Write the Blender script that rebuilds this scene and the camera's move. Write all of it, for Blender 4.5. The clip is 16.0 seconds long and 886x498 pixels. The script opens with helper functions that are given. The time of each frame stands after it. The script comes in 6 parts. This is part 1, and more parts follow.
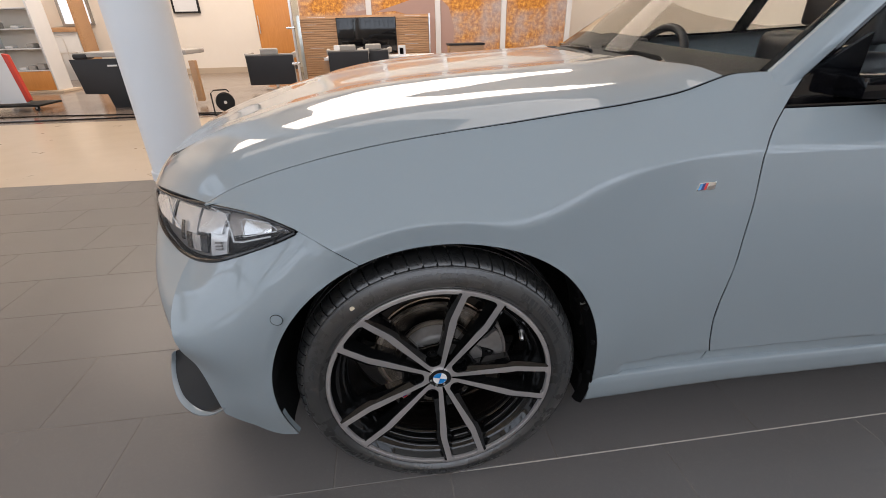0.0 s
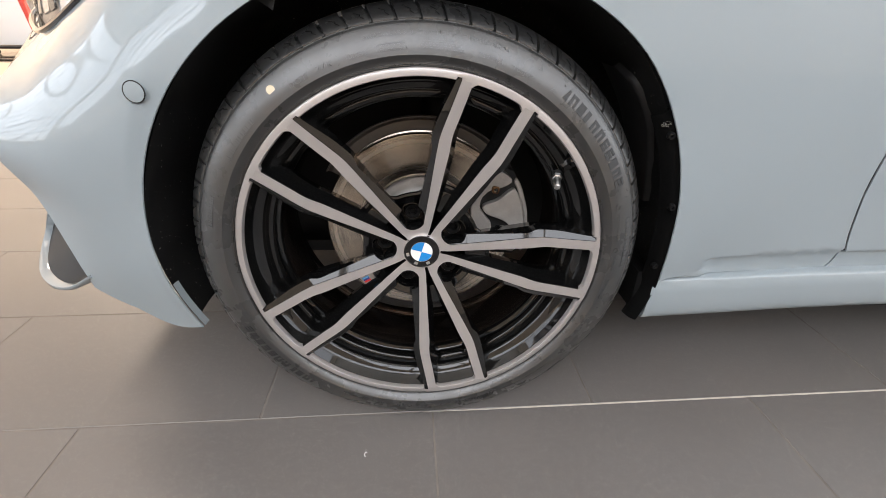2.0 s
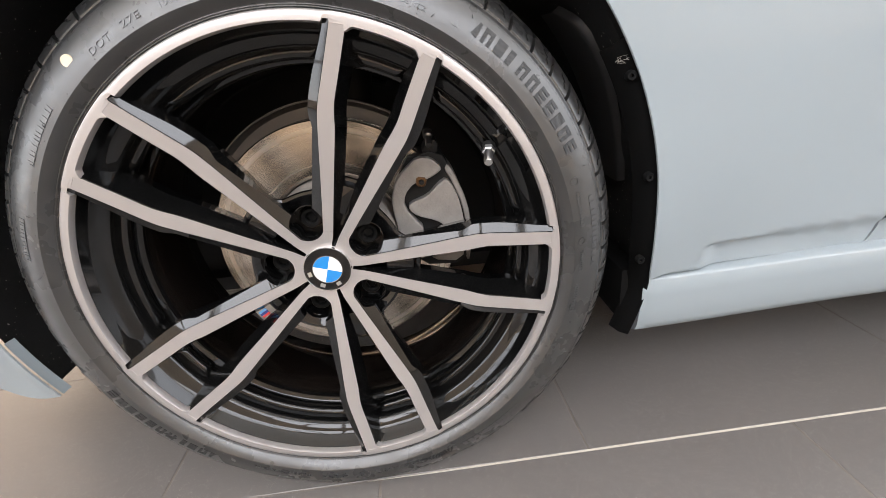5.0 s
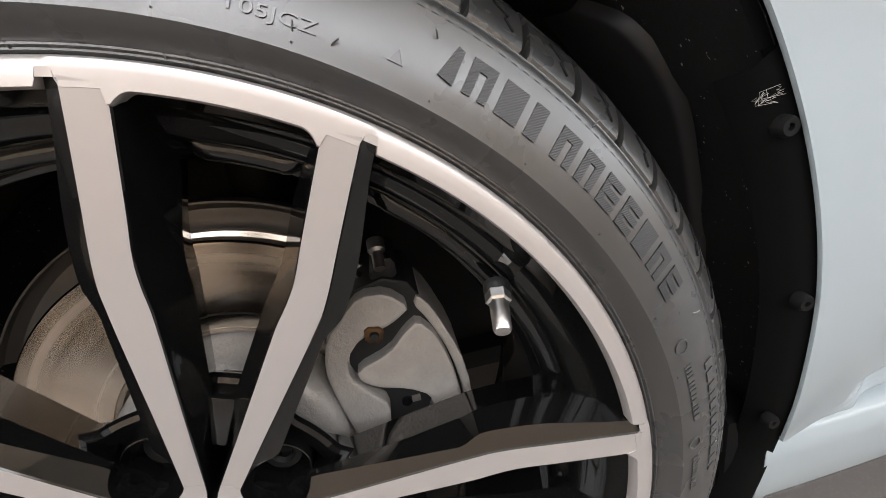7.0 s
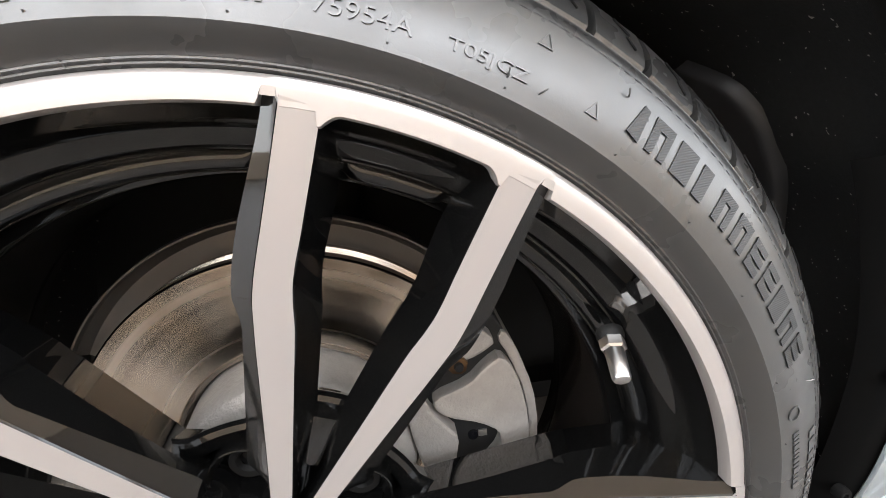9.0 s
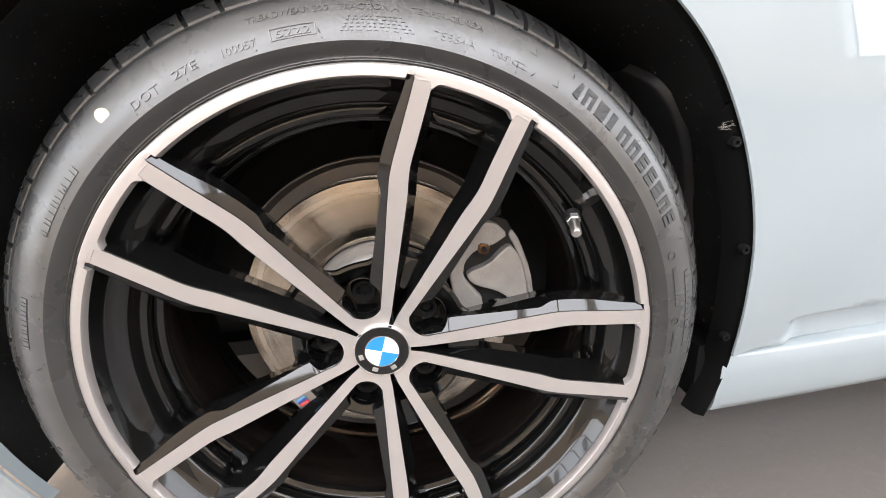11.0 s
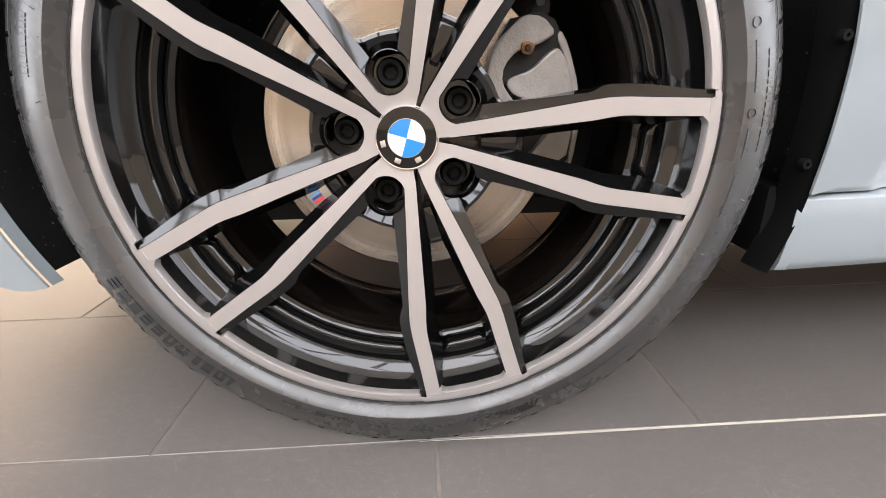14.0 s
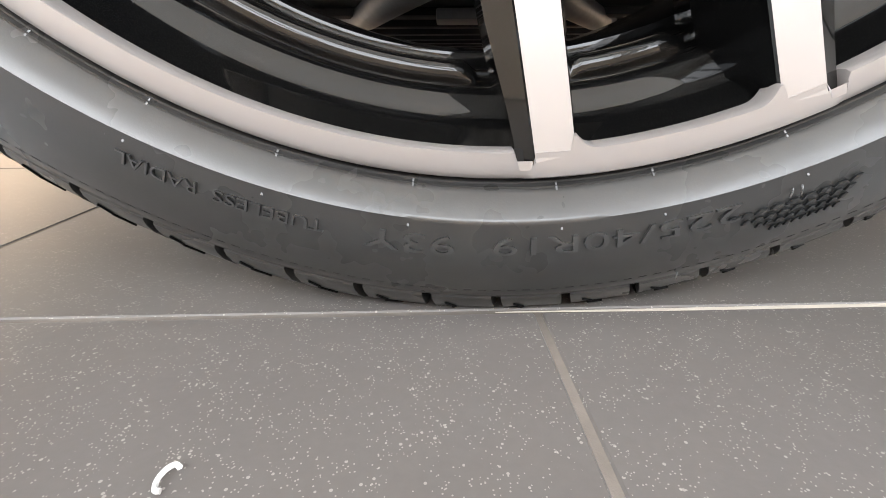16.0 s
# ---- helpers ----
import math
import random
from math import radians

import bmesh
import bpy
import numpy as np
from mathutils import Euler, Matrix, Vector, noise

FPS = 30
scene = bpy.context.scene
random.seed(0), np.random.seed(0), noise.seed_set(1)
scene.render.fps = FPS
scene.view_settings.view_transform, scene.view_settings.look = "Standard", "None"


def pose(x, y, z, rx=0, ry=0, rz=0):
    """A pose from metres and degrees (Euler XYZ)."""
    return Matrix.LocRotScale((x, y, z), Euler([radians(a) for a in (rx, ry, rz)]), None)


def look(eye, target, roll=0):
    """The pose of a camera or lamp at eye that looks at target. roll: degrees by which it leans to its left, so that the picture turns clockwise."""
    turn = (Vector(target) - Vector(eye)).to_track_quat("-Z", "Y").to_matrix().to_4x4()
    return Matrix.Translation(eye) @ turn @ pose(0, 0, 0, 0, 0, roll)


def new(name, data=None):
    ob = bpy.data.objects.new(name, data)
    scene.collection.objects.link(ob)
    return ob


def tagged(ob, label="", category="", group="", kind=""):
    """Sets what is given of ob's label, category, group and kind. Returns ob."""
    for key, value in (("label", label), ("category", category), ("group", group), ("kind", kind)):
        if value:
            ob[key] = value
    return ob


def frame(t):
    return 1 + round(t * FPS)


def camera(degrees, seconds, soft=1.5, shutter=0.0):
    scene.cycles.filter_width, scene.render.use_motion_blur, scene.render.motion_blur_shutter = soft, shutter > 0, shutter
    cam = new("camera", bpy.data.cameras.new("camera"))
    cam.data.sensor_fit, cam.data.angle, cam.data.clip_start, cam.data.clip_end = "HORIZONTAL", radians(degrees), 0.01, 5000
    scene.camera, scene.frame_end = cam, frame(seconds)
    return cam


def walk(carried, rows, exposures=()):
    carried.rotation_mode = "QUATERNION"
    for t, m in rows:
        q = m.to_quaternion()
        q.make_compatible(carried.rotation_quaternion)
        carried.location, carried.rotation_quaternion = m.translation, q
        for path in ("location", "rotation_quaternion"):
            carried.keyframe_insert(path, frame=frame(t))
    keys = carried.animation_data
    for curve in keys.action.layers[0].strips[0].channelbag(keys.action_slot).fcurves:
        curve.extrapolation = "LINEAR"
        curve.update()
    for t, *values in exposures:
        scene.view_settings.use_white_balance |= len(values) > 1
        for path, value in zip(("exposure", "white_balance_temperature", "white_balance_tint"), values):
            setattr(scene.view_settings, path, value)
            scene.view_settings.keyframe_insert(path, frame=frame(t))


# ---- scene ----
# ---------------- camera ----------------
cam = camera(89.87, 16.0, soft=0.7)
ROWS = [
    (0.0, -0.0638, -0.7675, 1.0633, 63.197, 1.215, -6.243), (0.5, -0.0472, -0.6599, 0.9156, 62.474, 1.373, -6.334),
    (1.0, -0.0244, -0.6203, 0.7665, 62.562, 1.45, -6.165), (1.5, -0.0171, -0.5902, 0.6805, 62.009, 0.797, -5.025),
    (2.0, -0.0012, -0.559, 0.6346, 62.124, -0.959, -2.729), (2.5, 0.0029, -0.5348, 0.579, 62.809, -0.156, 0.657),
    (3.0, 0.0194, -0.5103, 0.5413, 63.796, 0.357, 1.783), (3.2, 0.0241, -0.5046, 0.5299, 64.033, 0.354, 1.648),
    (5.3, 0.1309, -0.3986, 0.5257, 67.2, 6.31, -6.2), (5.5, 0.1399, -0.3602, 0.5242, 67.272, 7.667, -7.663),
    (6.0, 0.154, -0.2792, 0.5224, 67.655, 9.918, -8.975), (6.5, 0.1561, -0.2138, 0.5407, 67.685, 10.068, -9.061),
    (7.0, 0.1477, -0.1711, 0.5506, 67.388, 9.747, -9.244), (7.5, 0.1402, -0.1496, 0.5469, 67.529, 8.874, -9.283),
    (8.0, 0.1246, -0.1343, 0.544, 68.662, 5.5, -8.407), (8.5, 0.1174, -0.1274, 0.5564, 70.47, 4.371, -7.204),
    (9.0, 0.0842, -0.1624, 0.5653, 70.649, 3.955, -7.574), (9.5, 0.0515, -0.2145, 0.5791, 71.4, 3.598, -7.199),
    (10.0, 0.0343, -0.2568, 0.5772, 71.646, 3.48, -6.549), (10.2, 0.0258, -0.281, 0.571, 71.583, 3.368, -6.534),
    (12.3, 0.0584, -0.4286, 0.5367, 71.7, 3.313, -6.111), (12.5, 0.0633, -0.4338, 0.5387, 71.227, 3.439, -5.844),
    (13.0, 0.0613, -0.4344, 0.5169, 70.887, 3.69, -4.337), (13.5, 0.0522, -0.4185, 0.4486, 70.634, 2.081, -1.721),
    (14.0, 0.0215, -0.3716, 0.3602, 70.122, 1.176, -1.607), (14.5, -0.0071, -0.3019, 0.2226, 70.256, 1.039, -0.901),
    (15.0, -0.0108, -0.2364, 0.1476, 68.868, 1.075, 0.054), (15.5, -0.0191, -0.1859, 0.1099, 68.434, 0.509, -0.318),
    (16.0, -0.0226, -0.1559, 0.0967, 68.149, 0.315, -0.014),
]
EXPOSURES = [(0.0, -1.47, 6050, 13), (0.5, -1.28, 6150, 13), (1.0, -0.68, 6350, 13), (1.5, -0.40, 6500, 13), (2.0, -0.33, 6500, 13), (3.2, -0.08, 6500, 13), (5.3, 0.10, 6600, 14), (7.0, 0.12, 6650, 13),
             (8.5, 0.48, 6550, 12), (9.5, 0.58, 6600, 12), (10.2, 0.60, 6600, 13), (12.5, 0.14, 6600, 14), (13.5, 0.08, 6500, 14), (14.0, 0.22, 6550, 15), (15.0, 0.22, 6500, 13), (16.0, 0.42, 6450, 11)]
walk(cam, [(t, pose(x, y, z, rx, ry, rz)) for t, x, y, z, rx, ry, rz in ROWS], EXPOSURES)

# ---------------- light ----------------
world = bpy.data.worlds.new("sky")
scene.world = world
world.use_nodes = True
wn = world.node_tree.nodes
sky = wn.new("ShaderNodeTexSky")
sky.sky_type, sky.sun_disc, sky.sun_elevation, sky.sun_rotation = "NISHITA", False, radians(40), radians(200)
world.node_tree.links.new(sky.outputs[0], wn["Background"].inputs[0])
wn["Background"].inputs[1].default_value = 0.10


def area(name, at, target, sx, sy, watts, color):
    data = bpy.data.lights.new(name, "AREA")
    data.shape, data.size, data.size_y, data.energy, data.color = "RECTANGLE", sx, sy, watts, color
    ob = new(name, data)
    ob.matrix_world = look(at, target)
    return ob


DAY, WARM = (0.93, 0.97, 1.0), (1.0, 0.83, 0.65)
for wx in (-3.45, 2.45):
    area("window_light", (wx, -4.12, 4.07), (wx, 0, 4.07), 5.8, 3.30, 450, DAY)
# Corner pane lamp, added to brighten the tyre's right sidewall.
area("window_light", (6.15, -4.12, 4.07), (6.15, 0, 4.07), 1.3, 3.30, 100, DAY)
area("window_light", (-7.65, -4.12, 3.60), (-7.65, 0, 3.60), 2.3, 4.2, 170, DAY)
area("window_light", (-9.14, -0.4, 2.75), (0, -0.4, 2.75), 6.5, 4.5, 430, DAY)
# Unseen east glazing, added for sheen on the tyre's right side.
area("window_light", (7.12, -1.35, 3.2), (0, -1.35, 3.2), 4.6, 5.0, 300, DAY)
area("ceiling_light", (-1.5, 9.4, 6.10), (-1.5, 9.4, 0), 12.0, 2.6, 2250, WARM)
area("ceiling_light", (-1.5, 4.0, 6.10), (-1.5, 4.0, 0), 9.0, 1.6, 230, (1.0, 0.86, 0.72))


# ---------------- materials ----------------
class Mat:
    """A node material with a Principled BSDF, built step by step."""

    def __init__(self, name, color=(0.5, 0.5, 0.5), rough=0.5, metal=0.0, **more):
        self.m = bpy.data.materials.new(name)
        self.m.use_nodes = True
        self.t = self.m.node_tree
        self.b = self.t.nodes["Principled BSDF"]
        self.set("Base Color", (*color, 1)), self.set("Roughness", rough), self.set("Metallic", metal)
        for key, value in more.items():
            self.set(key.replace("_", " "), value)

    def set(self, key, value):
        self.b.inputs[key].default_value = value

    def node(self, kind, **inputs):
        n = self.t.nodes.new(kind)
        for key, value in inputs.items():
            n.inputs[key.replace("_", " ")].default_value = value
        return n

    def link(self, a, b):
        self.t.links.new(a, b)

    def coords(self, kind="Object"):
        if kind == "World":
            return self.t.nodes.new("ShaderNodeNewGeometry").outputs["Position"]
        return self.t.nodes.new("ShaderNodeTexCoord").outputs[kind]

    def noise(self, scale, detail=4.0, rough=0.6, vector=None):
        n = self.node("ShaderNodeTexNoise", Scale=scale, Detail=detail, Roughness=rough)
        self.link(vector or self.coords(), n.inputs["Vector"])
        return n.outputs["Fac"]

    def ramp(self, fac, stops):
        r = self.t.nodes.new("ShaderNodeValToRGB")
        while len(r.color_ramp.elements) < len(stops):
            r.color_ramp.elements.new(0.5)
        for e, (at, c) in zip(r.color_ramp.elements, stops):
            e.position, e.color = at, (*c, 1) if len(c) == 3 else c
        self.link(fac, r.inputs[0])
        return r.outputs[0]

    def mix(self, fac, a, b):
        n = self.t.nodes.new("ShaderNodeMix")
        n.data_type = "RGBA"
        for socket, value in ((n.inputs[0], fac), (n.inputs[6], a), (n.inputs[7], b)):
            if hasattr(value, "links"):
                self.link(value, socket)
            else:
                socket.default_value = value if isinstance(value, float) else (*value, 1)
        return n.outputs[2]

    def maths(self, op, a, b=0.0):
        n = self.t.nodes.new("ShaderNodeMath")
        n.operation = op
        for socket, value in zip(n.inputs, (a, b)):
            if hasattr(value, "links"):
                self.link(value, socket)
            else:
                socket.default_value = value
        return n.outputs[0]

    def color(self, socket):
        self.link(socket, self.b.inputs["Base Color"])
        return self

    def rough(self, fac, lo, hi):
        n = self.node("ShaderNodeMapRange", To_Min=lo, To_Max=hi)
        self.link(fac, n.inputs["Value"])
        self.link(n.outputs[0], self.b.inputs["Roughness"])
        return self

    def bump(self, height, strength=0.3, distance=0.001):
        n = self.node("ShaderNodeBump", Strength=strength, Distance=distance)
        self.link(height, n.inputs["Height"])
        if self.b.inputs["Normal"].links:
            self.link(self.b.inputs["Normal"].links[0].from_socket, n.inputs["Normal"])
        self.link(n.outputs[0], self.b.inputs["Normal"])
        return self


def radial(mat):
    """Distance from the object's y axis, for turned metal."""
    sep = mat.t.nodes.new("ShaderNodeSeparateXYZ")
    mat.link(mat.coords(), sep.inputs[0])
    x2, z2 = mat.maths("MULTIPLY", sep.outputs[0], sep.outputs[0]), mat.maths("MULTIPLY", sep.outputs[2], sep.outputs[2])
    return mat.maths("SQRT", mat.maths("ADD", x2, z2))


def turned(mat, scale, strength, distance=0.0002):
    """Fine concentric tool marks."""
    r = radial(mat)
    n = mat.node("ShaderNodeTexNoise", Scale=scale, Detail=3.0, Roughness=0.7)
    n.noise_dimensions = "1D"
    mat.link(r, n.inputs["W"])
    mat.bump(n.outputs["Fac"], strength, distance)
    return n.outputs["Fac"]


def spun(mat):
    """Metal brushed round the wheel's axis."""
    n = mat.t.nodes.new("ShaderNodeVectorMath")
    n.operation = "CROSS_PRODUCT"
    n.inputs[0].default_value = (0, 1, 0)
    mat.link(mat.coords(), n.inputs[1])
    turn = mat.t.nodes.new("ShaderNodeVectorTransform")
    turn.vector_type, turn.convert_from, turn.convert_to = "VECTOR", "OBJECT", "WORLD"
    mat.link(n.outputs[0], turn.inputs[0])
    unit = mat.t.nodes.new("ShaderNodeVectorMath")
    unit.operation = "NORMALIZE"
    mat.link(turn.outputs[0], unit.inputs[0])
    mat.link(unit.outputs[0], mat.b.inputs["Tangent"])


def make_materials():
    M = {}
    p = Mat("grey_paint", (0.30, 0.335, 0.365), 0.34, 0.0, Coat_Weight=1.0, Coat_Roughness=0.006, Specular_IOR_Level=0.05)
    flake = p.noise(2600.0, 2.0)
    p.color(p.mix(flake, (0.240, 0.282, 0.304), (0.284, 0.326, 0.349)))
    p.bump(p.noise(160.0, 3.0), 0.008, 0.0004)
    M["paint"] = p.m
    p = Mat("gloss_black", (0.004, 0.004, 0.004), 0.04, 0.0, Specular_IOR_Level=0.55)
    p.rough(p.noise(30.0, 5.0), 0.02, 0.06)
    p.bump(p.noise(120.0, 2.0), 0.03, 0.0003)
    M["gloss"] = p.m
    p = Mat("satin_black", (0.008, 0.006, 0.005), 0.15, 0.0, Specular_IOR_Level=0.8)
    p.rough(p.noise(18.0, 4.0), 0.10, 0.18)
    M["satin"] = p.m
    p = Mat("moulded_rubber", (0.018, 0.0185, 0.019), 0.42, 0.0, Specular_IOR_Level=0.8, Coat_Weight=0.9, Coat_Roughness=0.3)
    p.bump(p.noise(700.0, 3.0), 0.1, 0.0003)
    M["moulded"] = p.m
    p = Mat("edge_plastic", (0.004, 0.004, 0.004), 0.95, Specular_IOR_Level=0.03)
    p.bump(p.noise(700.0, 3.0), 0.1, 0.0003)
    M["liner_edge"] = p.m
    p = Mat("machined_aluminium", (0.42, 0.395, 0.385), 0.38, 0.6, Coat_Weight=0.15, Coat_Roughness=0.1, Anisotropic=0.12)
    spun(p)
    tex = turned(p, 5200.0, 0.014)
    p.rough(tex, 0.40, 0.48)
    M["alu"] = p.m
    p = Mat("tyre_rubber", (0.022, 0.022, 0.022), 0.5, 0.0, Specular_IOR_Level=0.55, Coat_Weight=1.0, Coat_Roughness=0.23)
    big = p.noise(14.0, 6.0)
    p.color(p.mix(big, (0.009, 0.0098, 0.0108), (0.025, 0.0240, 0.0220)))
    p.rough(p.noise(9.0, 5.0), 0.32, 0.46)
    oil = p.node("ShaderNodeMapRange", From_Min=0.40, From_Max=0.62, To_Min=0.22, To_Max=0.42)
    p.link(p.noise(17.0, 4.0, 0.65), oil.inputs["Value"])
    p.link(oil.outputs[0], p.b.inputs["Coat Roughness"])
    p.bump(p.noise(900.0, 4.0), 0.12, 0.0004)
    M["rubber"] = p.m
    p = Mat("tyre_lettering", (0.012, 0.013, 0.014), 0.45, 0.0, Specular_IOR_Level=0.6)
    rib = p.node("ShaderNodeTexWave", Scale=330.0)
    rib.wave_type, rib.bands_direction = "BANDS", "Z"
    p.link(p.coords(), rib.inputs["Vector"])
    p.bump(rib.outputs["Fac"], 0.25, 0.0005)
    M["letter"] = p.m
    p = Mat("brake_disc_steel", (0.50, 0.47, 0.44), 0.27, 1.0, Anisotropic=0.92)
    spun(p)
    bands = p.node("ShaderNodeTexNoise", Scale=95.0, Detail=2.0, Roughness=0.5)
    bands.noise_dimensions = "1D"
    p.link(radial(p), bands.inputs["W"])
    p.color(p.mix(bands.outputs["Fac"], (0.30, 0.26, 0.22), (0.56, 0.50, 0.43)))
    p.rough(bands.outputs["Fac"], 0.20, 0.32)
    M["disc"] = p.m
    p = Mat("cast_aluminium", (0.46, 0.45, 0.44), 0.5, 0.35)
    p.bump(p.noise(300.0, 3.0), 0.5, 0.0016)
    p.bump(p.noise(150.0, 4.0), 0.25, 0.0012)
    p.color(p.mix(p.noise(40.0, 6.0), (0.22, 0.205, 0.19), (0.42, 0.395, 0.37)))
    M["cast"] = p.m
    p = Mat("cast_arm_grey", (0.16, 0.165, 0.175), 0.45, 0.3)
    p.color(p.mix(p.noise(60.0, 5.0), (0.10, 0.105, 0.115), (0.21, 0.215, 0.225)))
    p.bump(p.noise(260.0, 3.0), 0.3, 0.001)
    M["arm"] = p.m
    p = Mat("liner_plastic", (0.030, 0.029, 0.029), 0.5, Specular_IOR_Level=0.4)
    p.color(p.mix(p.noise(25.0, 6.0), (0.013, 0.0125, 0.0125), (0.026, 0.025, 0.025)))
    M["flap"] = p.m
    p = Mat("black_plastic", (0.007, 0.007, 0.007), 0.6, Specular_IOR_Level=0.35)
    p.bump(p.noise(800.0, 3.0), 0.2, 0.0003)
    M["plastic"] = p.m
    p = Mat("felt_liner", (0.008, 0.008, 0.008), 0.9, Specular_IOR_Level=0.2)
    spots = p.noise(260.0, 1.0)
    p.color(p.ramp(spots, [(0.0, (0.010, 0.010, 0.010)), (0.735, (0.014, 0.014, 0.014)), (0.765, (0.25, 0.24, 0.22))]))
    p.bump(p.noise(500.0, 5.0), 0.4, 0.0008)
    M["liner"] = p.m
    p = Mat("dark_rubber", (0.003, 0.003, 0.003), 0.75, Specular_IOR_Level=0.15)
    p.bump(p.noise(300.0, 3.0), 0.3, 0.0006)
    M["dark"] = p.m
    M["chrome"] = Mat("chrome", (0.86, 0.86, 0.86), 0.08, 1.0).m
    p = Mat("dull_steel", (0.42, 0.41, 0.40), 0.35, 1.0)
    p.bump(p.noise(300.0, 4.0), 0.2, 0.0004)
    M["steel"] = p.m
    M["valve"] = Mat("brushed_valve_metal", (0.72, 0.71, 0.70), 0.3, 1.0).m
    M["brass"] = Mat("brown_zinc", (0.13, 0.075, 0.04), 0.35, 1.0).m
    M["blue"] = Mat("enamel_blue", (0.004, 0.20, 0.56), 0.2, 0.0, Coat_Weight=1.0).m
    M["bolt"] = Mat("bolt_black", (0.006, 0.006, 0.006), 0.5, Specular_IOR_Level=0.12).m
    M["shield"] = Mat("shield_steel", (0.11, 0.098, 0.088), 0.42, 0.6).m
    M["cream_dot"] = Mat("cream_paint", (0.72, 0.62, 0.46), 0.5).m
    M["white"] = Mat("enamel_white", (0.80, 0.80, 0.78), 0.2, 0.0, Coat_Weight=1.0).m
    M["stripe_light"] = Mat("enamel_light_blue", (0.12, 0.36, 0.68), 0.25, 0.0, Coat_Weight=1.0).m
    M["stripe_dark"] = Mat("enamel_dark_blue", (0.03, 0.05, 0.22), 0.25, 0.0, Coat_Weight=1.0).m
    M["stripe_red"] = Mat("enamel_red", (0.62, 0.04, 0.04), 0.25, 0.0, Coat_Weight=1.0).m
    p = Mat("clear_lens", (0.35, 0.36, 0.37), 0.02, 0.0, Alpha=0.13, Coat_Weight=1.0)
    M["lens"] = p.m
    p = Mat("window_glass", (0.86, 0.90, 0.87), 0.0, 0.0, Transmission_Weight=1.0, IOR=1.05)
    M["glass"] = p.m
    M["lamp_silver"] = Mat("lamp_reflector", (0.62, 0.62, 0.62), 0.2, 0.9).m
    M["lamp_bezel"] = Mat("lamp_bezel", (0.26, 0.23, 0.21), 0.34, 0.5).m
    M["lamp_dark"] = Mat("lamp_dark_panel", (0.10, 0.097, 0.097), 0.28, 0.3).m
    M["lamp_clear"] = Mat("lamp_clear_block", (0.55, 0.56, 0.57), 0.12, 0.3, Coat_Weight=1.0).m
    M["lamp_guide"] = Mat("light_guide", (0.55, 0.57, 0.59), 0.15, 0.0, Coat_Weight=1.0).m
    p = Mat("floor_tile_grey", (0.19, 0.172, 0.16), 0.35)
    at = p.coords("World")
    oi = p.t.nodes.new("ShaderNodeObjectInfo").outputs["Random"]
    base = p.mix(p.noise(2.3, 6.0, 0.65, at), (0.124, 0.114, 0.107), (0.164, 0.152, 0.143))
    base = p.mix(p.maths("MULTIPLY", oi, 0.3), base, (0.176, 0.163, 0.154))
    base = p.mix(p.maths("MULTIPLY", p.noise(240.0, 3.0, 0.6, at), 0.35), base, (0.080, 0.073, 0.067))
    for scale, size, least, weight in ((330.0, 0.17, 0.52, 0.50), (760.0, 0.20, 0.46, 0.50)):
        v = p.node("ShaderNodeTexVoronoi", Scale=scale)
        p.link(at, v.inputs["Vector"])
        near = p.maths("LESS_THAN", v.outputs["Distance"], size)
        keep = p.maths("GREATER_THAN", p.noise(90.0, 3.0, 0.7, at), least)
        base = p.mix(p.maths("MULTIPLY", p.maths("MULTIPLY", near, keep), weight), base, (0.50, 0.48, 0.43))
    p.color(base)
    p.rough(p.noise(5.0, 2.0, 0.5, at), 0.29, 0.37)
    p.bump(p.noise(420.0, 3.0, 0.6, at), 0.10, 0.0004)
    M["tile"] = p.m
    p = Mat("grout", (0.34, 0.30, 0.26), 0.85)
    at = p.coords("World")
    p.color(p.mix(p.ramp(p.noise(7.0, 6.0, 0.7, at), [(0.40, (0, 0, 0)), (0.66, (1, 1, 1))]), (0.125, 0.110, 0.095), (0.215, 0.19, 0.165)))
    p.bump(p.noise(500.0, 4.0, 0.6, at), 0.4, 0.001)
    M["grout"] = p.m
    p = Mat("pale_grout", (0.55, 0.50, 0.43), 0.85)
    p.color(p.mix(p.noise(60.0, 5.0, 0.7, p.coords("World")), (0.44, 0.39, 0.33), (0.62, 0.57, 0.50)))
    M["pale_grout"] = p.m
    p = Mat("beige_floor", (0.50, 0.40, 0.29), 0.3)
    p.color(p.mix(p.noise(3.0, 6.0), (0.46, 0.37, 0.27), (0.54, 0.44, 0.33)))
    p.rough(p.noise(4.0, 4.0), 0.22, 0.38)
    M["beige"] = p.m
    p = Mat("polished_brown_floor", (0.20, 0.155, 0.125), 0.14)
    p.color(p.mix(p.noise(1.2, 6.0), (0.16, 0.125, 0.10), (0.24, 0.19, 0.155)))
    p.rough(p.noise(2.0, 4.0), 0.1, 0.24)
    M["brown"] = p.m
    p = Mat("wall_paint", (0.80, 0.74, 0.66), 0.7)
    p.color(p.mix(p.noise(2.0, 5.0), (0.77, 0.71, 0.63), (0.83, 0.77, 0.69)))
    p.bump(p.noise(90.0, 4.0), 0.08, 0.001)
    M["wall"] = p.m
    p = Mat("white_paint", (0.74, 0.75, 0.76), 0.45)
    p.color(p.mix(p.noise(1.5, 5.0), (0.70, 0.71, 0.72), (0.77, 0.78, 0.79)))
    p.bump(p.noise(120.0, 3.0), 0.05, 0.0008)
    M["column"] = p.m
    M["ceiling"] = Mat("ceiling_white", (0.78, 0.76, 0.72), 0.8).m
    p = Mat("orange_wood", (0.62, 0.26, 0.06), 0.35)
    st = p.node("ShaderNodeMapping")
